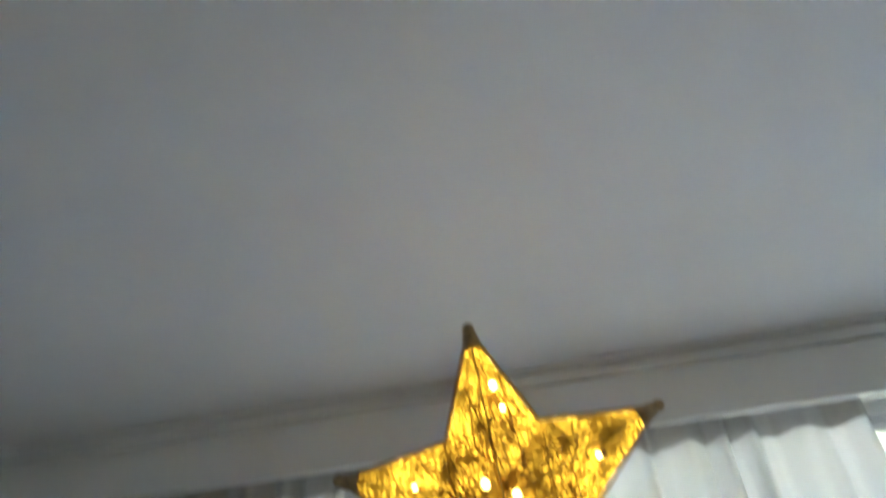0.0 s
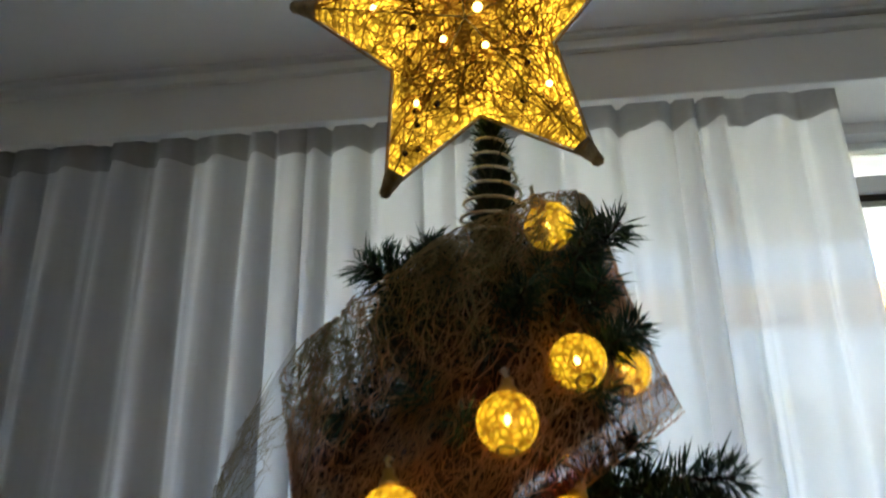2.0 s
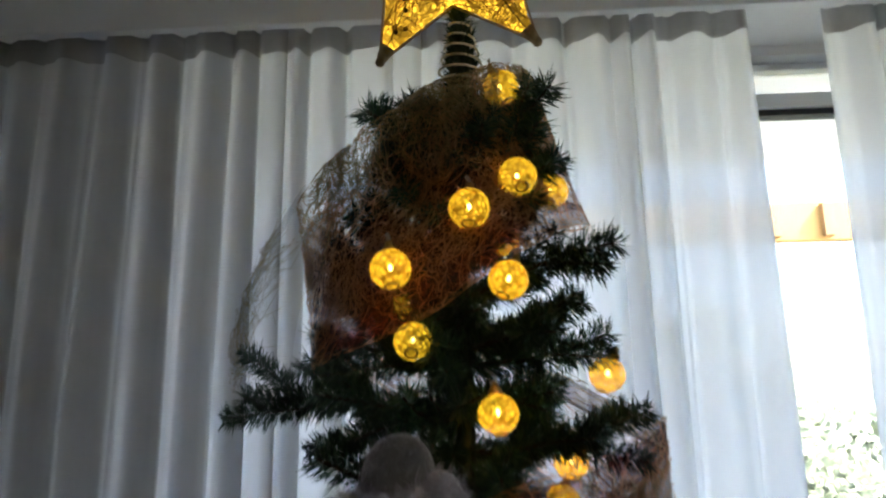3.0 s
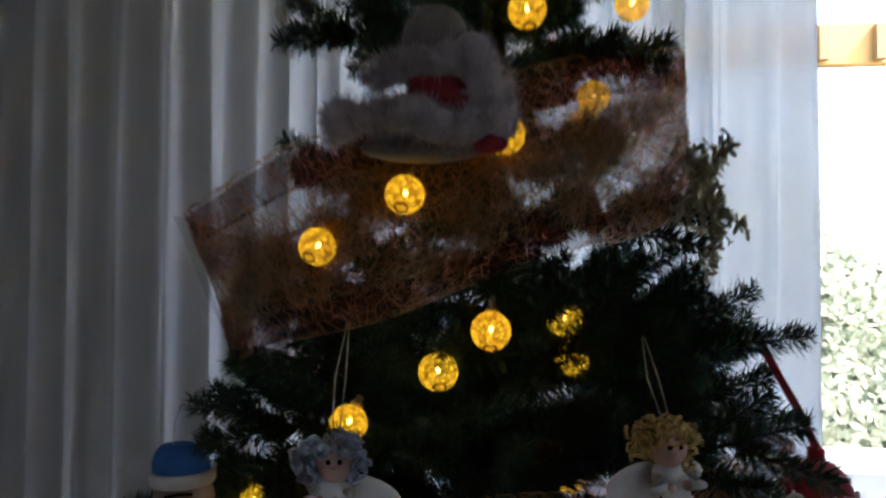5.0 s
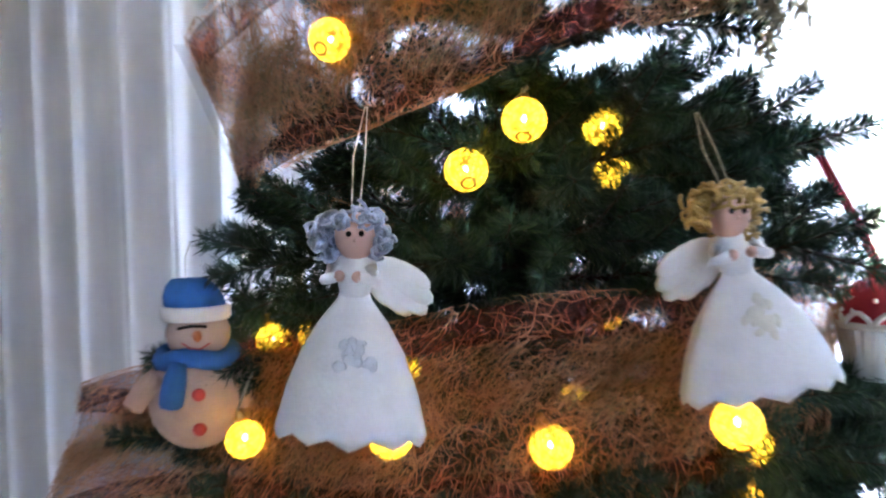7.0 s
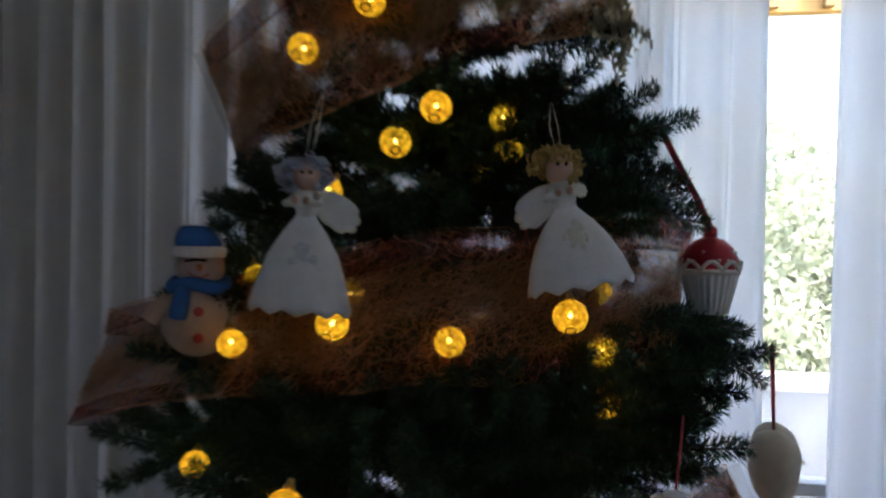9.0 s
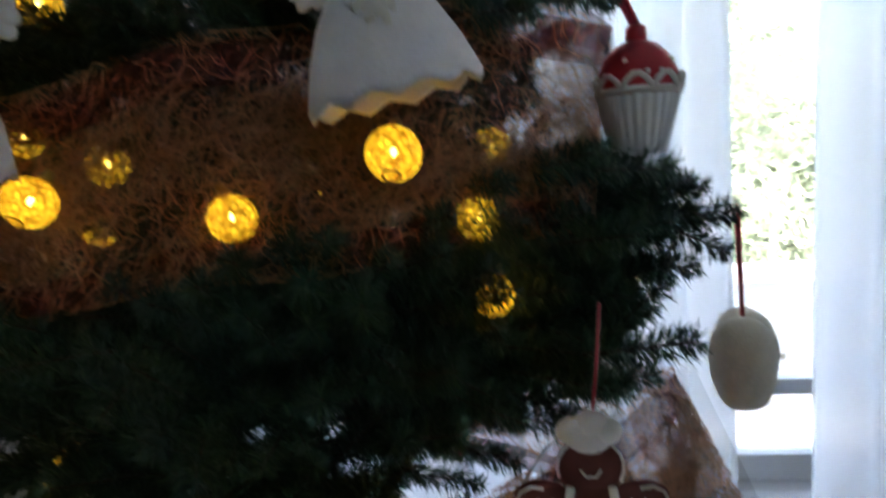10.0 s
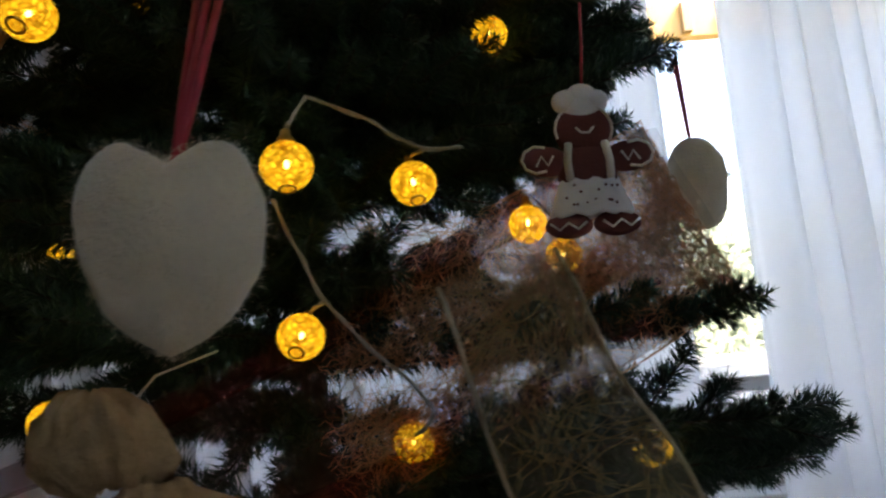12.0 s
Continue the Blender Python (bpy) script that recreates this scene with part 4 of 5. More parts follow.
# ---- fairy lights ----
def fairy_lights():
    s = tagged(empty("fairy_lights", (0, -0.1, 1.0), "", ""), "string of glowing amber globe lights on a clear cable", "fairy lights")
    off = Vector((0, 0.1, -1.0))
    shell = Build().ball((0, 0, 0), (0.021, 0.021, 0.0205), GLOBE, n=24, rings=16).mesh("globe")
    ring = Build().lathe([(0.0065, -0.0212), (0.0078, -0.0206), (0.0065, -0.0196), (0.0052, -0.0206), (0.0065, -0.0212)], SOCKET, n=14).mesh("base_ring")
    led = Build().ball((0, 0, 0.002), (0.0024, 0.0024, 0.0042), LED, n=8, rings=6).mesh("diode")
    neck = Build().lathe([(0.0, 0.033), (0.004, 0.033), (0.0045, 0.028), (0.0075, 0.024), (0.0075, 0.019), (0.0, 0.018)], SOCKET, n=12).mesh("socket")
    rng = random.Random(31)
    heads = []
    for n, p in enumerate(GLOBES):
        p = Vector(p) if n in FREE else Vector(p) + Vector((0, 0.04, 0))
        sheet = ribbon_front(p.x, p.z)
        if n in FREE and sheet is not None and p.y > sheet - 0.012:
            near = (sheet - 0.012 + 0.85) / (p.y + 0.85)
            p = Vector((p.x * near, sheet - 0.012, p.z))
        g = part("globe", shell, s, "amber crackled plastic globe")
        m = Matrix.Translation(Vector(p) + off) @ (Matrix.Rotation(rng.uniform(-0.4, 0.4), 3, 'Y') @ Matrix.Rotation(-rng.uniform(0.1, 0.9), 3, 'X') @ Matrix.Rotation(rng.uniform(0, 6), 3, 'Z')).to_4x4()
        g.matrix_local = m
        for name, me in (("diode", led), ("socket", neck), ("base_ring", ring)):
            part(name, me, g)
        heads.append(m @ Vector((0, 0, 0.033)))
    def run(points, r=0.0013):
        pts = [Vector(p) for p in points]
        path = []
        for i in range(len(pts) - 1):
            a, b = pts[max(i - 1, 0)], pts[i]
            c, d = pts[i + 1], pts[min(i + 2, len(pts) - 1)]
            for q in range(6):
                t = q / 6
                path.append(0.5 * ((2 * b) + (c - a) * t + (2 * a - 5 * b + 4 * c - d) * t * t + (3 * b - a - 3 * c + d) * t ** 3))
        path.append(pts[-1])
        cable = Build().tube(path, r, CABLE, 6)
        twin = [p + Vector((0.0018 * math.cos(i * 0.9), 0.0012, 0.0018 * math.sin(i * 0.9))) for i, p in enumerate(path)]
        cable.tube(twin, r * 0.8, CABLE, 5)
        part("cable", cable, s, "clear twisted twin cable")

    for a, b in zip(heads[:-1], heads[1:]):
        gap = (b - a).length
        mid = a.lerp(b, 0.5) + Vector((rng.uniform(-0.02, 0.02), 0.07 + 0.16 * gap, rng.uniform(-0.01, 0.03)))
        if gap > 0.13:
            continue
        if gap > 0.09:
            mid.y = 0.13
        run([a, a + Vector((0, 0.006, 0.008)), mid, b + Vector((0, 0.006, 0.008)), b])
    e3, e1, e5 = heads[45], heads[46], heads[49]
    run([Vector((0.05, -0.225, 0.625)) + off, Vector((0.098, -0.225, 0.603)) + off, Vector((0.126, -0.225, 0.583)) + off, Vector((0.151, -0.225, 0.57)) + off, Vector((0.183, -0.225, 0.568)) + off], 0.0014)
    run([Vector((0.019, -0.225, 0.535)) + off, Vector((0.038, -0.225, 0.491)) + off, Vector((0.06, -0.225, 0.446)) + off, Vector((0.093, -0.225, 0.407)) + off, Vector((0.132, -0.225, 0.368)) + off, Vector((0.143, -0.225, 0.347)) + off, Vector((0.127, -0.225, 0.333)) + off], 0.0014)
    run([e3, Vector((0.05, -0.225, 0.625)) + off], 0.0014)
    run([e1, Vector((0.151, -0.225, 0.57)) + off], 0.0014)
    run([e5, Vector((0.06, -0.225, 0.446)) + off], 0.0014)


fairy_lights()


# ---- hanging ornaments ----
def angel(at, lean, curl, print_mat, wing_side, hook, label, seed, drop=1.0):
    """A felt doll with a bell skirt, curls and wings, built round its waist."""
    rng = np.random.default_rng(seed)
    b = Build()
    tilt = Matrix.Rotation(lean, 3, "Y")

    def skirt(a, r, h):
        k = min(1.0, max(0.0, -h / 0.112))
        return (r * math.cos(a) * (1 + 0.02 * math.cos(7 * a) * k), 0.52 * r * math.sin(a) * (1 + 0.05 * math.cos(5 * a + 1) * k), h * drop + 0.0035 * k ** 6 * math.cos(11 * a))

    b.lathe([(0.011, 0.004), (0.014, -0.004), (0.028, -0.022), (0.042, -0.046), (0.053, -0.075), (0.060, -0.104), (0.0615, -0.112), (0.058, -0.110), (0.05, -0.07), (0.03, -0.03)], LACE, turn=tilt, n=44, shape=skirt)
    b.lathe([(0.010, -0.002), (0.012, 0.008), (0.016, 0.018), (0.014, 0.028), (0.006, 0.034)], LACE, turn=tilt, n=18, shape=lambda a, r, h: (1.15 * r * math.cos(a), 0.75 * r * math.sin(a), h))
    head = tilt @ Vector((0.0, -0.004, 0.046))
    b.ball(head, (0.0165, 0.016, 0.019), SKIN, n=18, rings=12)
    face = Vector((0.22, -1, -0.05)).normalized()
    side = Vector((-face.y, face.x, 0))
    for e in (-0.0048, 0.0048):
        b.ball(head + face * 0.0152 + side * e + Vector((0, 0, 0.003)), 0.0023, BEAD, n=8, rings=6)
    b.ball(head + face * 0.0165 + Vector((0, 0, -0.002)), 0.0016, SKIN, n=6, rings=4)
    for q in range(150):
        d = Vector(rng.normal(size=3)).normalized()
        if d.dot(face) > 0.45 and d.z < 0.62 or d.z < -0.75:
            continue
        c = head + Vector((d.x * 0.019, d.y * 0.017, d.z * 0.019)) + side * (0.004 if d.dot(side) > 0 else -0.013) * max(0.0, abs(d.dot(side)) - 0.2) * rng.uniform(0.5, 1.3)
        rad = rng.uniform(0.0045, 0.0068)
        ax = Vector(rng.normal(size=3)).normalized()
        u = ax.orthogonal().normalized()
        v = ax.cross(u)
        b.tube([c + rad * (math.cos(t * 1.0) * u + math.sin(t * 1.0) * v) + ax * 0.0011 * t for t in range(9)], 0.0017, curl, 4)
    for q in (-1, 1):
        sh = tilt @ Vector((0.013 * q, -0.006, 0.022))
        el = tilt @ Vector((0.020 * q, -0.014, 0.012))
        ha = tilt @ Vector((0.007 * q, -0.022, 0.016))
        b.tube([sh, el, ha], [0.0055, 0.005, 0.0045], LACE, 8)
        b.ball(ha, 0.0046, SKIN, n=8, rings=6)
    for q, grow in ((wing_side, 1.0), (-wing_side, 0.40)):
        for i, (ang, ln) in enumerate(((0.55, 0.058), (0.28, 0.066), (0.0, 0.068), (-0.28, 0.060), (-0.5, 0.046))):
            dirv = tilt @ Vector((q * math.cos(-0.72 + ang * 0.62), 0.16, math.sin(-0.72 + ang * 0.62)))
            root = tilt @ Vector((0.008 * q, 0.010, 0.026))
            c = root + dirv * ln * grow * 0.46
            m = dirv.normalized().to_track_quat("X", "Z").to_matrix()
            b.ball(c, (ln * grow * 0.47, 0.0035, 0.0115 * grow), LACE, turn=m, n=12, rings=8)
    for q in range(16):
        a = -math.pi / 2 + 0.12 + rng.normal(0, 0.15)
        h = -0.042 + rng.normal(0, 0.007)
        r = float(np.interp(-h, [0.022, 0.046, 0.075, 0.104], [0.028, 0.042, 0.053, 0.060])) + 0.0015
        p = tilt @ Vector((r * math.cos(a), 0.52 * r * math.sin(a), h * drop))
        b.ball(p, (0.003 + 0.004 * rng.random(), 0.0005, 0.003 + 0.004 * rng.random()), print_mat, turn=tilt, n=8, rings=5)
    hk = Vector(hook) - Vector(at)
    crown = head + Vector((0, 0, 0.018))
    b.tube([crown + Vector((-0.003, 0, 0)), crown.lerp(hk, 0.5) + Vector((-0.006, 0, 0)), hk], 0.0006, THREAD, 5)
    b.tube([crown + Vector((0.003, 0, 0)), crown.lerp(hk, 0.5) + Vector((0.004, 0, 0)), hk + Vector((0.002, 0, 0))], 0.0006, THREAD, 5)
    tagged(part("angel_doll", b, at=at), label, "angel ornament", "hanging angel dolls")


angel((-0.136, -0.272, 1.008), 0.06, SILVER_CURL, GREY_PRINT, 1, (-0.142, -0.20, 1.166), "white angel doll with silver-blue curls and a grey flower skirt", 1)
angel((0.163, -0.240, 1.022), -0.19, GOLD_CURL, OLIVE_PRINT, -1, (0.145, -0.18, 1.155), "white angel doll with golden curls and a plain pale skirt", 2, 0.84)


def snowman():
    b = Build()
    b.ball((0, 0, 0.0), (0.062, 0.042, 0.066), CREAM, n=26, rings=16)
    b.ball((0.002, -0.004, 0.086), (0.040, 0.034, 0.036), CREAM, n=22, rings=14)
    b.lathe([(0.041, 0.104), (0.0435, 0.108), (0.0435, 0.120), (0.040, 0.123), (0.036, 0.122)], FELT_WHITE, n=26, shape=lambda a, r, h: (r * math.cos(a), 0.85 * r * math.sin(a), h))
    b.lathe([(0.0385, 0.118), (0.037, 0.135), (0.030, 0.149), (0.022, 0.157), (0.010, 0.158), (0.0, 0.157)], BLUE, n=22, shape=lambda a, r, h: (r * math.cos(a) - 0.2 * (h - 0.118), 0.85 * r * math.sin(a), h))
    b.tube([(0.043 * math.cos(a / 10 * math.pi), 0.036 * math.sin(a / 10 * math.pi), 0.057 + 0.004 * math.sin(a)) for a in range(21)], 0.0125, BLUE, 8)
    b.tube([(-0.020, -0.044, 0.056), (-0.024, -0.052, 0.038), (-0.028, -0.052, 0.016), (-0.030, -0.050, 0.006)], [0.010, 0.014, 0.015, 0.014], BLUE, 8)
    b.tube([(-0.02, -0.037, 0.098), (-0.004, -0.040, 0.101), (0.014, -0.038, 0.099)], 0.0022, BEAD, 6)
    b.tube([(0.002, -0.036, 0.089), (0.003, -0.046, 0.086), (0.004, -0.054, 0.084)], [0.006, 0.005, 0.002], ORANGE, 8)
    b.tube([(-0.016, -0.036, 0.080), (-0.007, -0.038, 0.073), (0.005, -0.039, 0.071), (0.017, -0.036, 0.077)], 0.0012, RED_BUTTON, 5)
    for z in (0.014, -0.030):
        b.ball((0.002, -0.041, z), (0.0085, 0.004, 0.0085), RED_BUTTON, n=12, rings=8)
    b.tube([(-0.045, -0.01, 0.034), (-0.066, -0.014, 0.016), (-0.078, -0.016, -0.002)], [0.016, 0.015, 0.013], CREAM, 10)
    b.tube([(0.045, -0.01, 0.034), (0.062, -0.016, 0.016), (0.064, -0.022, -0.012)], [0.016, 0.016, 0.014], CREAM, 10)
    b.tube([(0.062, -0.02, 0.0), (0.058, -0.026, -0.03), (0.050, -0.026, -0.055)], 0.004, GOLD_THREAD, 6)
    b.tube([(-0.012, 0, 0.156), (-0.012, 0.01, 0.185), (-0.005, 0.02, 0.205)], 0.0007, THREAD, 5)
    turn = Matrix.Rotation(0.42, 3, "Z")
    b.v = [tuple(turn @ Vector(p) * 0.905) for p in b.v]
    tagged(part("snowman_doll", b, at=(-0.387, -0.045, 0.857)), "cream cloth snowman doll with blue hat and blue scarf", "snowman ornament")


snowman()


def santa():
    """A plush doll lying on the branches: fleecy hat, beard and arms round a red coat."""
    rng = np.random.default_rng(17)
    b = Build()

    def plush(way, radii, hairs, length=0.010):
        """Fluffy lumps along a line."""
        way = [Vector(p) for p in way]
        for i in range(len(way) - 1):
            for q in range(3):
                t = q / 3
                c, r = way[i].lerp(way[i + 1], t), radii[i] * (1 - t) + radii[i + 1] * t
                c += Vector(rng.normal(0, 0.0015, 3))
                b.ball(c, (r * 1.08, r, r), FUR, n=14, rings=9)
                b.fuzz(c, (r * 1.08, r, r), length, hairs, FUR, rng)

    plush([(-0.062, -0.004, 0.024), (-0.035, -0.012, 0.036), (0.0, -0.016, 0.034), (0.034, -0.010, 0.040)], (0.013, 0.015, 0.016, 0.017), 420)
    plush([(0.034, -0.006, 0.044), (0.050, -0.010, 0.018), (0.058, -0.012, -0.012), (0.062, -0.012, -0.030)], (0.020, 0.022, 0.022, 0.016), 420)
    plush([(-0.066, -0.018, -0.020), (-0.030, -0.026, -0.015), (0.010, -0.024, -0.034), (0.050, -0.016, -0.030)], (0.015, 0.018, 0.017, 0.014), 420)
    b.ball((-0.096, -0.006, -0.020), (0.020, 0.019, 0.022), FUR, n=16, rings=10)
    b.fuzz((-0.096, -0.006, -0.020), (0.020, 0.019, 0.022), 0.009, 700, FUR, rng)
    b.ball((-0.004, 0.002, 0.058), (0.034, 0.028, 0.040), HAT_SHADE_FELT, turn=Matrix.Rotation(0.18, 3, "Y"), n=24, rings=16)
    b.fuzz((-0.004, 0.002, 0.058), (0.033, 0.027, 0.039), 0.006, 1500, HAT_SHADE_FELT, rng)
    b.ball((0.004, -0.008, 0.006), (0.036, 0.018, 0.020), RED_FELT, turn=Matrix.Rotation(0.25, 3, "Y"), n=18, rings=12)
    # Dark lump that stands in for the shadow under the doll.
    b.ball((-0.014, 0.004, -0.046), (0.066, 0.024, 0.016), HAT_SHADE_FELT, n=20, rings=10)
    b.ball((0.052, -0.012, -0.046), (0.018, 0.014, 0.010), RED_FELT, n=14, rings=8)
    tagged(part("santa_doll", b, at=(-0.055, -0.185, 1.388)), "fluffy grey-white plush Santa doll in red on a branch", "plush doll")


santa()


def cupcake():
    o = tagged(empty("cupcake_ornament", (0.382, 0.0, 0.882), "", ""), "red cupcake ornament with white icing and pleated cup", "cupcake ornament")
    cup = Build().lathe([(0.0, 0.0), (0.024, 0.0), (0.0265, 0.002), (0.033, 0.03), (0.0395, 0.060), (0.0385, 0.062)], PAPER_CUP, n=96, shape=lambda a, r, h: (r * (1 + 0.045 * math.sin(24 * a) * min(1, h / 0.004)) * math.cos(a), r * (1 + 0.045 * math.sin(24 * a) * min(1, h / 0.004)) * math.sin(a), h))
    part("cup", cup, o, "pale pleated paper-like cup")
    dome = Build().lathe([(0.039, 0.058), (0.041, 0.066), (0.039, 0.080), (0.032, 0.096), (0.021, 0.107), (0.009, 0.112), (0.0, 0.113)], RED_GLAZE, n=32)
    part("dome", dome, o, "red glazed top")
    for k in range(9):
        ice = Build()
        a0 = 2 * math.pi * k / 9
        ice.tube([(0.0425 * math.cos(a0 + q * 0.0698 * 2), 0.0425 * math.sin(a0 + q * 0.0698 * 2), 0.064 + 0.013 * math.sin(math.pi * q / 5)) for q in range(6)], 0.0030, ICING, 7)
        part("icing_loop", ice, o, "white scalloped icing cord")
    ice = Build().lathe([(0.0405, 0.060), (0.0425, 0.058), (0.0425, 0.064), (0.0405, 0.066)], ICING, n=32)
    part("icing_ring", ice, o, "white icing cord")
    for k in range(14):
        a, h = k * 2.4, 0.078 + 0.024 * ((k * 7) % 14) / 14
        r = float(np.interp(h, [0.066, 0.08, 0.096, 0.107], [0.041, 0.039, 0.032, 0.021]))
        part("sprinkle", Build().ball((r * math.cos(a), r * math.sin(a), h), 0.0026, ICING, n=8, rings=6), o)
    part("cap", Build().lathe([(0.0, 0.112), (0.010, 0.111), (0.010, 0.124), (0.007, 0.127), (0.0, 0.127)], RED_GLAZE, n=16), o, "dark red cap")
    for dx in (-0.002, 0.003):
        cord = Build().tube([(dx, 0, 0.125), (-0.018 + dx, 0.0, 0.165), (-0.045 + dx, 0.0, 0.215), (-0.068 + dx, 0.004, 0.262)], 0.0026, RIBBON_RED, 6)
        part("ribbon_strand", cord, o, "red satin ribbon")


cupcake()


def heart(at, turn, size, hook, label):
    """A stuffed plush heart on a red cord, with its tip downwards."""
    o = tagged(empty("plush_heart", at, "", ""), label, "heart ornament", "plush hearts")
    n, rings = 56, 9
    pts = []
    for i in range(2 * rings + 1):
        k = (i - rings) / rings
        s = math.sqrt(max(0.0, 1 - abs(k) ** 2.2))
        for j in range(n):
            t = 2 * math.pi * j / n
            x = 0.47 * math.copysign(abs(math.sin(t)) ** 1.6, math.sin(t))
            z = (15 * math.cos(t) - 3.2 * math.cos(2 * t) - 1.5 * math.cos(3 * t) - 0.6 * math.cos(4 * t)) / 26
            z = z if z > -0.34 else -0.34 + 0.72 * (z + 0.34)
            ss = max(s, 0.02)
            p = Vector((x * ss * 0.93, k * 0.34, z * ss + 0.03 * (1 - ss)))
            p += 0.028 * noise.noise_vector(p * 4 + Vector(at)) + 0.008 * noise.noise_vector(p * 14)
            pts.append(Matrix.Rotation(turn, 3, "Z") @ (p * size))
    b = Build().add(pts, [(i * n + j, i * n + (j + 1) % n, (i + 1) * n + (j + 1) % n, (i + 1) * n + j) for i in range(2 * rings) for j in range(n)], PLUSH)
    rng = np.random.default_rng(6)
    V = np.array(pts)
    pick = V[rng.integers(0, len(V), 5200)] + rng.normal(0, 0.0022, (5200, 3))
    d = pick / (np.linalg.norm(pick, axis=1)[:, None] + 1e-9) + rng.normal(0, 0.6, pick.shape)
    side = np.cross(d, rng.normal(size=pick.shape))
    side *= 0.0003 / (np.linalg.norm(side, axis=1)[:, None] + 1e-9)
    b.add(np.stack([pick - side, pick + side, pick + d * 0.0016], 1).reshape(-1, 3), np.arange(5200 * 3).reshape(-1, 3), PLUSH)
    part("cushion", b, o, "stuffed off-white plush")
    h = Vector(hook) - Vector(at)
    start = Vector((0, 0, 0.34 * size))
    for dx in (-0.004, 0.0, 0.005) if turn < 1 else (-0.0012, 0.0012):
        cord = Build().tube([start, start.lerp(h, 0.4) + Vector((dx, 0, 0)), h + Vector((dx * 2, 0, 0))], 0.0030 if turn < 1 else 0.0022, RIBBON_RED, 6)
        part("ribbon_strand", cord, o, "red ribbon strand")


heart((0.012, -0.410, 0.464), 0.15, 0.114, (0.006, -0.330, 0.674), "off-white plush heart hung on a wide red ribbon")
heart((0.531, 0.165, 0.622), 1.25, 0.123, (0.527, 0.17, 0.815), "off-white plush heart hung edge-on from a branch tip")


def gingerbread():
    b = Build()
    b.ball((0, 0, 0.020), (0.030, 0.009, 0.028), GINGER, n=20, rings=12)
    b.ball((0, 0, -0.028), (0.030, 0.010, 0.038), GINGER, n=20, rings=12)
    for s in (-1, 1):
        m = Matrix.Rotation(-s * 0.12, 3, "Y")
        b.ball((0.042 * s, 0, -0.010), (0.026, 0.008, 0.016), GINGER, turn=m, n=16, rings=10)
        b.ball((0.024 * s, 0, -0.078), (0.024, 0.008, 0.013), GINGER, n=16, rings=10)
        b.tube([(0.05 * s + 0.016 * math.cos(t * 0.7) * s, -0.008, -0.010 + 0.014 * math.sin(t * 0.7)) for t in range(-3, 4)], 0.0015, ICING, 5)
        b.tube([((0.034 + 0.006 * k) * s, -0.009, -0.012 + 0.005 * (-1) ** k) for k in range(4)], 0.0012, ICING, 5)
        b.tube([((0.008 + 0.009 * k) * s, -0.009, -0.080 + 0.0035 * (-1) ** k) for k in range(5)], 0.0012, ICING, 5)
        b.tube([(0.018 * s, -0.010, 0.004), (0.021 * s, -0.011, -0.015), (0.020 * s, -0.012, -0.034)], 0.004, ICING, 6)
    b.tube([(0.029 * math.cos(t * 0.33 - 0.5), -0.005, 0.020 + 0.027 * math.sin(t * 0.33 - 0.5)) for t in range(13)], 0.0015, ICING, 5)
    b.tube([(-0.009, -0.010, 0.020), (-0.004, -0.011, 0.014), (0.004, -0.011, 0.014), (0.009, -0.010, 0.020)], 0.0012, ICING, 5)
    b.lathe([(0.024, -0.030), (0.030, -0.034), (0.042, -0.066), (0.041, -0.070), (0.03, -0.068)], FELT_WHITE, n=30, shape=lambda a, r, h: (r * math.cos(a), 0.34 * r * math.sin(a), h + 0.002 * math.cos(9 * a)))
    rng = random.Random(4)
    for k in range(14):
        b.ball((rng.uniform(-0.03, 0.03), -0.0125, rng.uniform(-0.062, -0.038)), (0.0015, 0.001, 0.0015), GINGER, n=6, rings=4)
    for x, z, r in ((-0.014, 0.052, 0.015), (0.002, 0.056, 0.017), (0.016, 0.051, 0.014), (0.0, 0.044, 0.02)):
        b.ball((x, 0, z), (r, 0.010, r * 0.85), FELT_WHITE, n=16, rings=10)
    b.tube([(0.004, 0, 0.068), (0.009, 0.002, 0.11), (0.014, 0.006, 0.165)], 0.0016, RIBBON_RED, 6)
    tagged(part("gingerbread_doll", b, at=(0.311, -0.12, 0.592)), "brown felt gingerbread doll with white apron and cook's hat", "gingerbread ornament")


gingerbread()


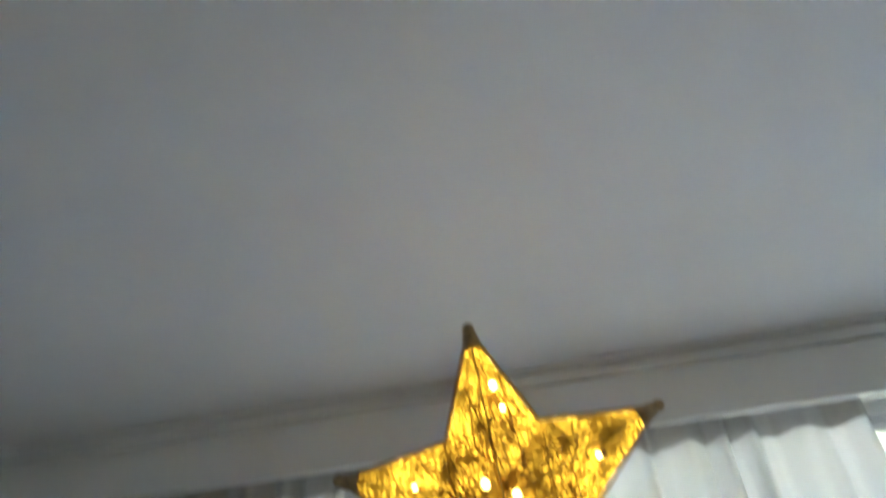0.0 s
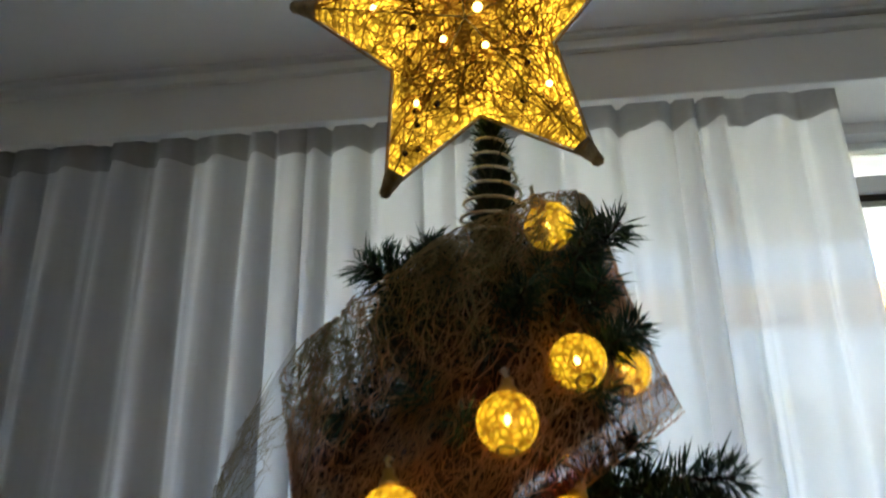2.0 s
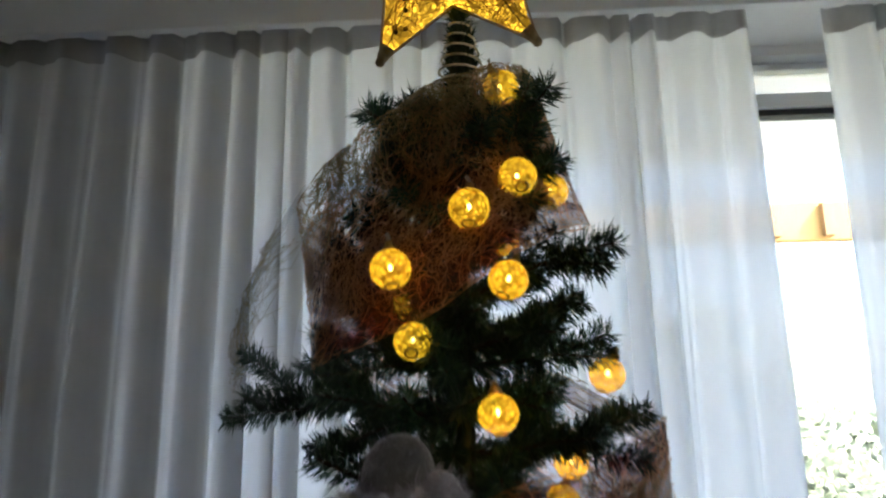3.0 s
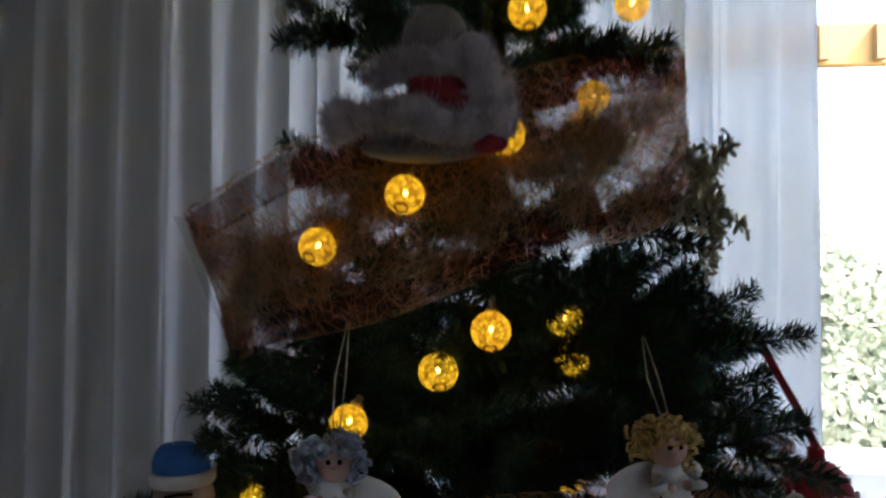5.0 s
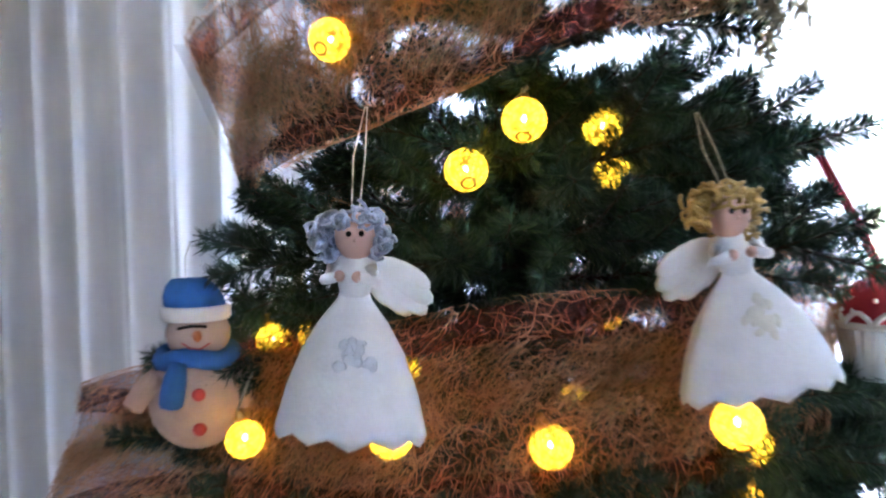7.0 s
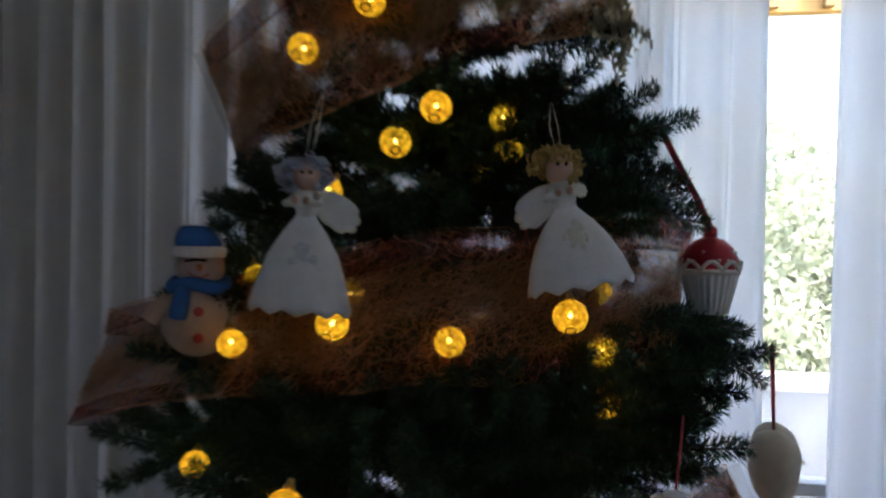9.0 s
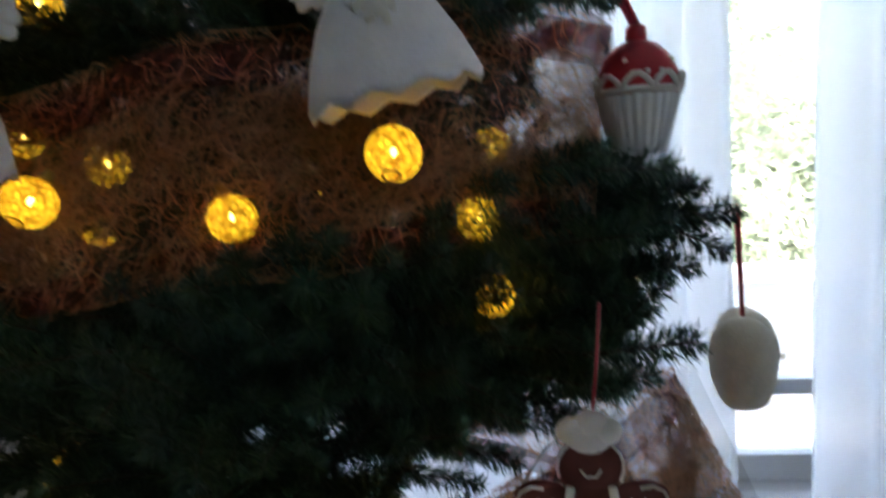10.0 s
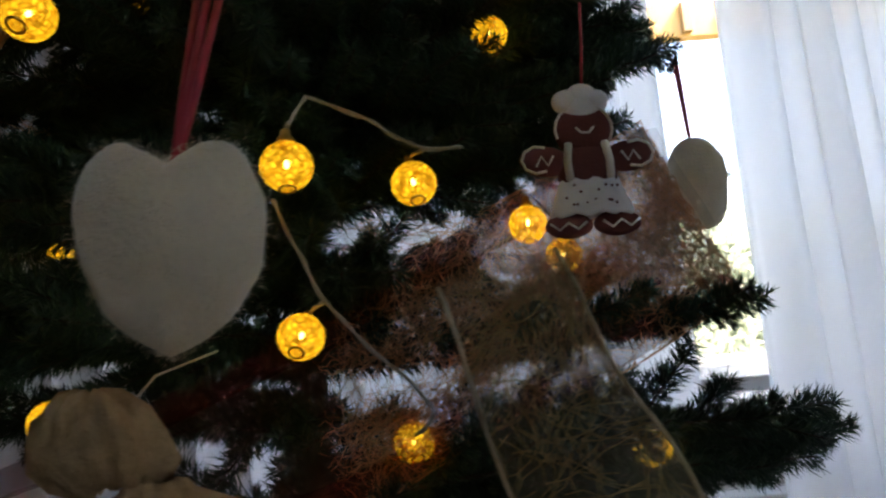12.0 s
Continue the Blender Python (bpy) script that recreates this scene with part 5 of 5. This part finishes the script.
def pouch():
    """A small burlap pouch, gathered in folds to a knob."""
    o = tagged(empty("burlap_pouch", (-0.02, -0.352, 0.243), "", ""), "tan burlap pouch ornament gathered into a puffed top", "pouch ornament")

    def folds(a, r, h):
        k = 1 + 0.15 * math.cos(9 * a + 30 * h) + 0.10 * math.cos(14 * a - 22 * h) + 0.16 * noise.noise((2.2 * math.cos(a), 2.2 * math.sin(a), 40 * h))
        return (r * k * math.cos(a) + 0.25 * (0.075 - h), 0.8 * r * k * math.sin(a), h)

    def puffs(a, r, h):
        k = 1 + 0.30 * abs(math.sin(3.5 * a + 9 * h)) - 0.18 + 0.30 * noise.noise((1.8 * math.cos(a), 1.8 * math.sin(a), 26 * h)) + 0.07 * math.cos(17 * a + 40 * h)
        return (r * k * math.cos(a) + 0.25 * (0.075 - h), 0.8 * r * k * math.sin(a), h + 0.010 * noise.noise((3 * math.cos(a), 3 * math.sin(a), 9 * r)))

    part("bag", Build().lathe([(0.0, 0.0), (0.035, 0.002), (0.055, 0.02), (0.055, 0.045), (0.040, 0.068), (0.020, 0.080), (0.016, 0.086)], BURLAP, n=54, shape=folds), o)
    part("knob", Build().lathe([(0.014, 0.082), (0.026, 0.088), (0.033, 0.100), (0.035, 0.116), (0.031, 0.130), (0.020, 0.139), (0.008, 0.140), (0.0, 0.136)], BURLAP, (-0.028, 0, 0), n=72, shape=puffs), o, "puffed gathered burlap")
    part("hanger", Build().tube([(-0.03, 0, 0.12), (-0.03, 0.06, 0.15), (-0.02, 0.16, 0.17)], 0.001, THREAD, 5), o)


pouch()


def glitter_spray():
    """An openwork spray of small glittering leaves pinned to a branch."""
    rng = random.Random(12)
    o = tagged(empty("glitter_spray", (0.232, -0.045, 1.30), "", ""), "champagne glitter openwork leaf spray pinned on the ribbon", "glitter ornament")
    for s in range(9):
        x0, z0 = 0.035 - 0.016 * s * 0.5, 0.075 - 0.004 * s
        x1, z1 = -0.045 + 0.012 * s, -0.085 + 0.012 * abs(s - 4)
        b = Build()
        path = []
        for i in range(7):
            t = i / 6
            path.append(Vector((x0 + (x1 - x0) * t + 0.01 * math.sin(t * 5 + s), -0.012 - 0.02 * math.sin(math.pi * t) + rng.uniform(-0.006, 0.006), z0 + (z1 - z0) * t)))
        b.tube(path, 0.0008, GLITTER, 4)
        for i in range(64):
            t = rng.random()
            k = min(5, int(t * 6))
            p = path[k].lerp(path[k + 1], t * 6 - k)
            m = Euler((rng.uniform(0, 6), rng.uniform(0, 6), rng.uniform(0, 6))).to_matrix()
            b.ball(p + m @ Vector((0.007, 0, 0)), (0.0072, 0.0030, 0.0008), GLITTER, turn=m, n=6, rings=4)
        part("stem", b, o, smooth=False)


glitter_spray()
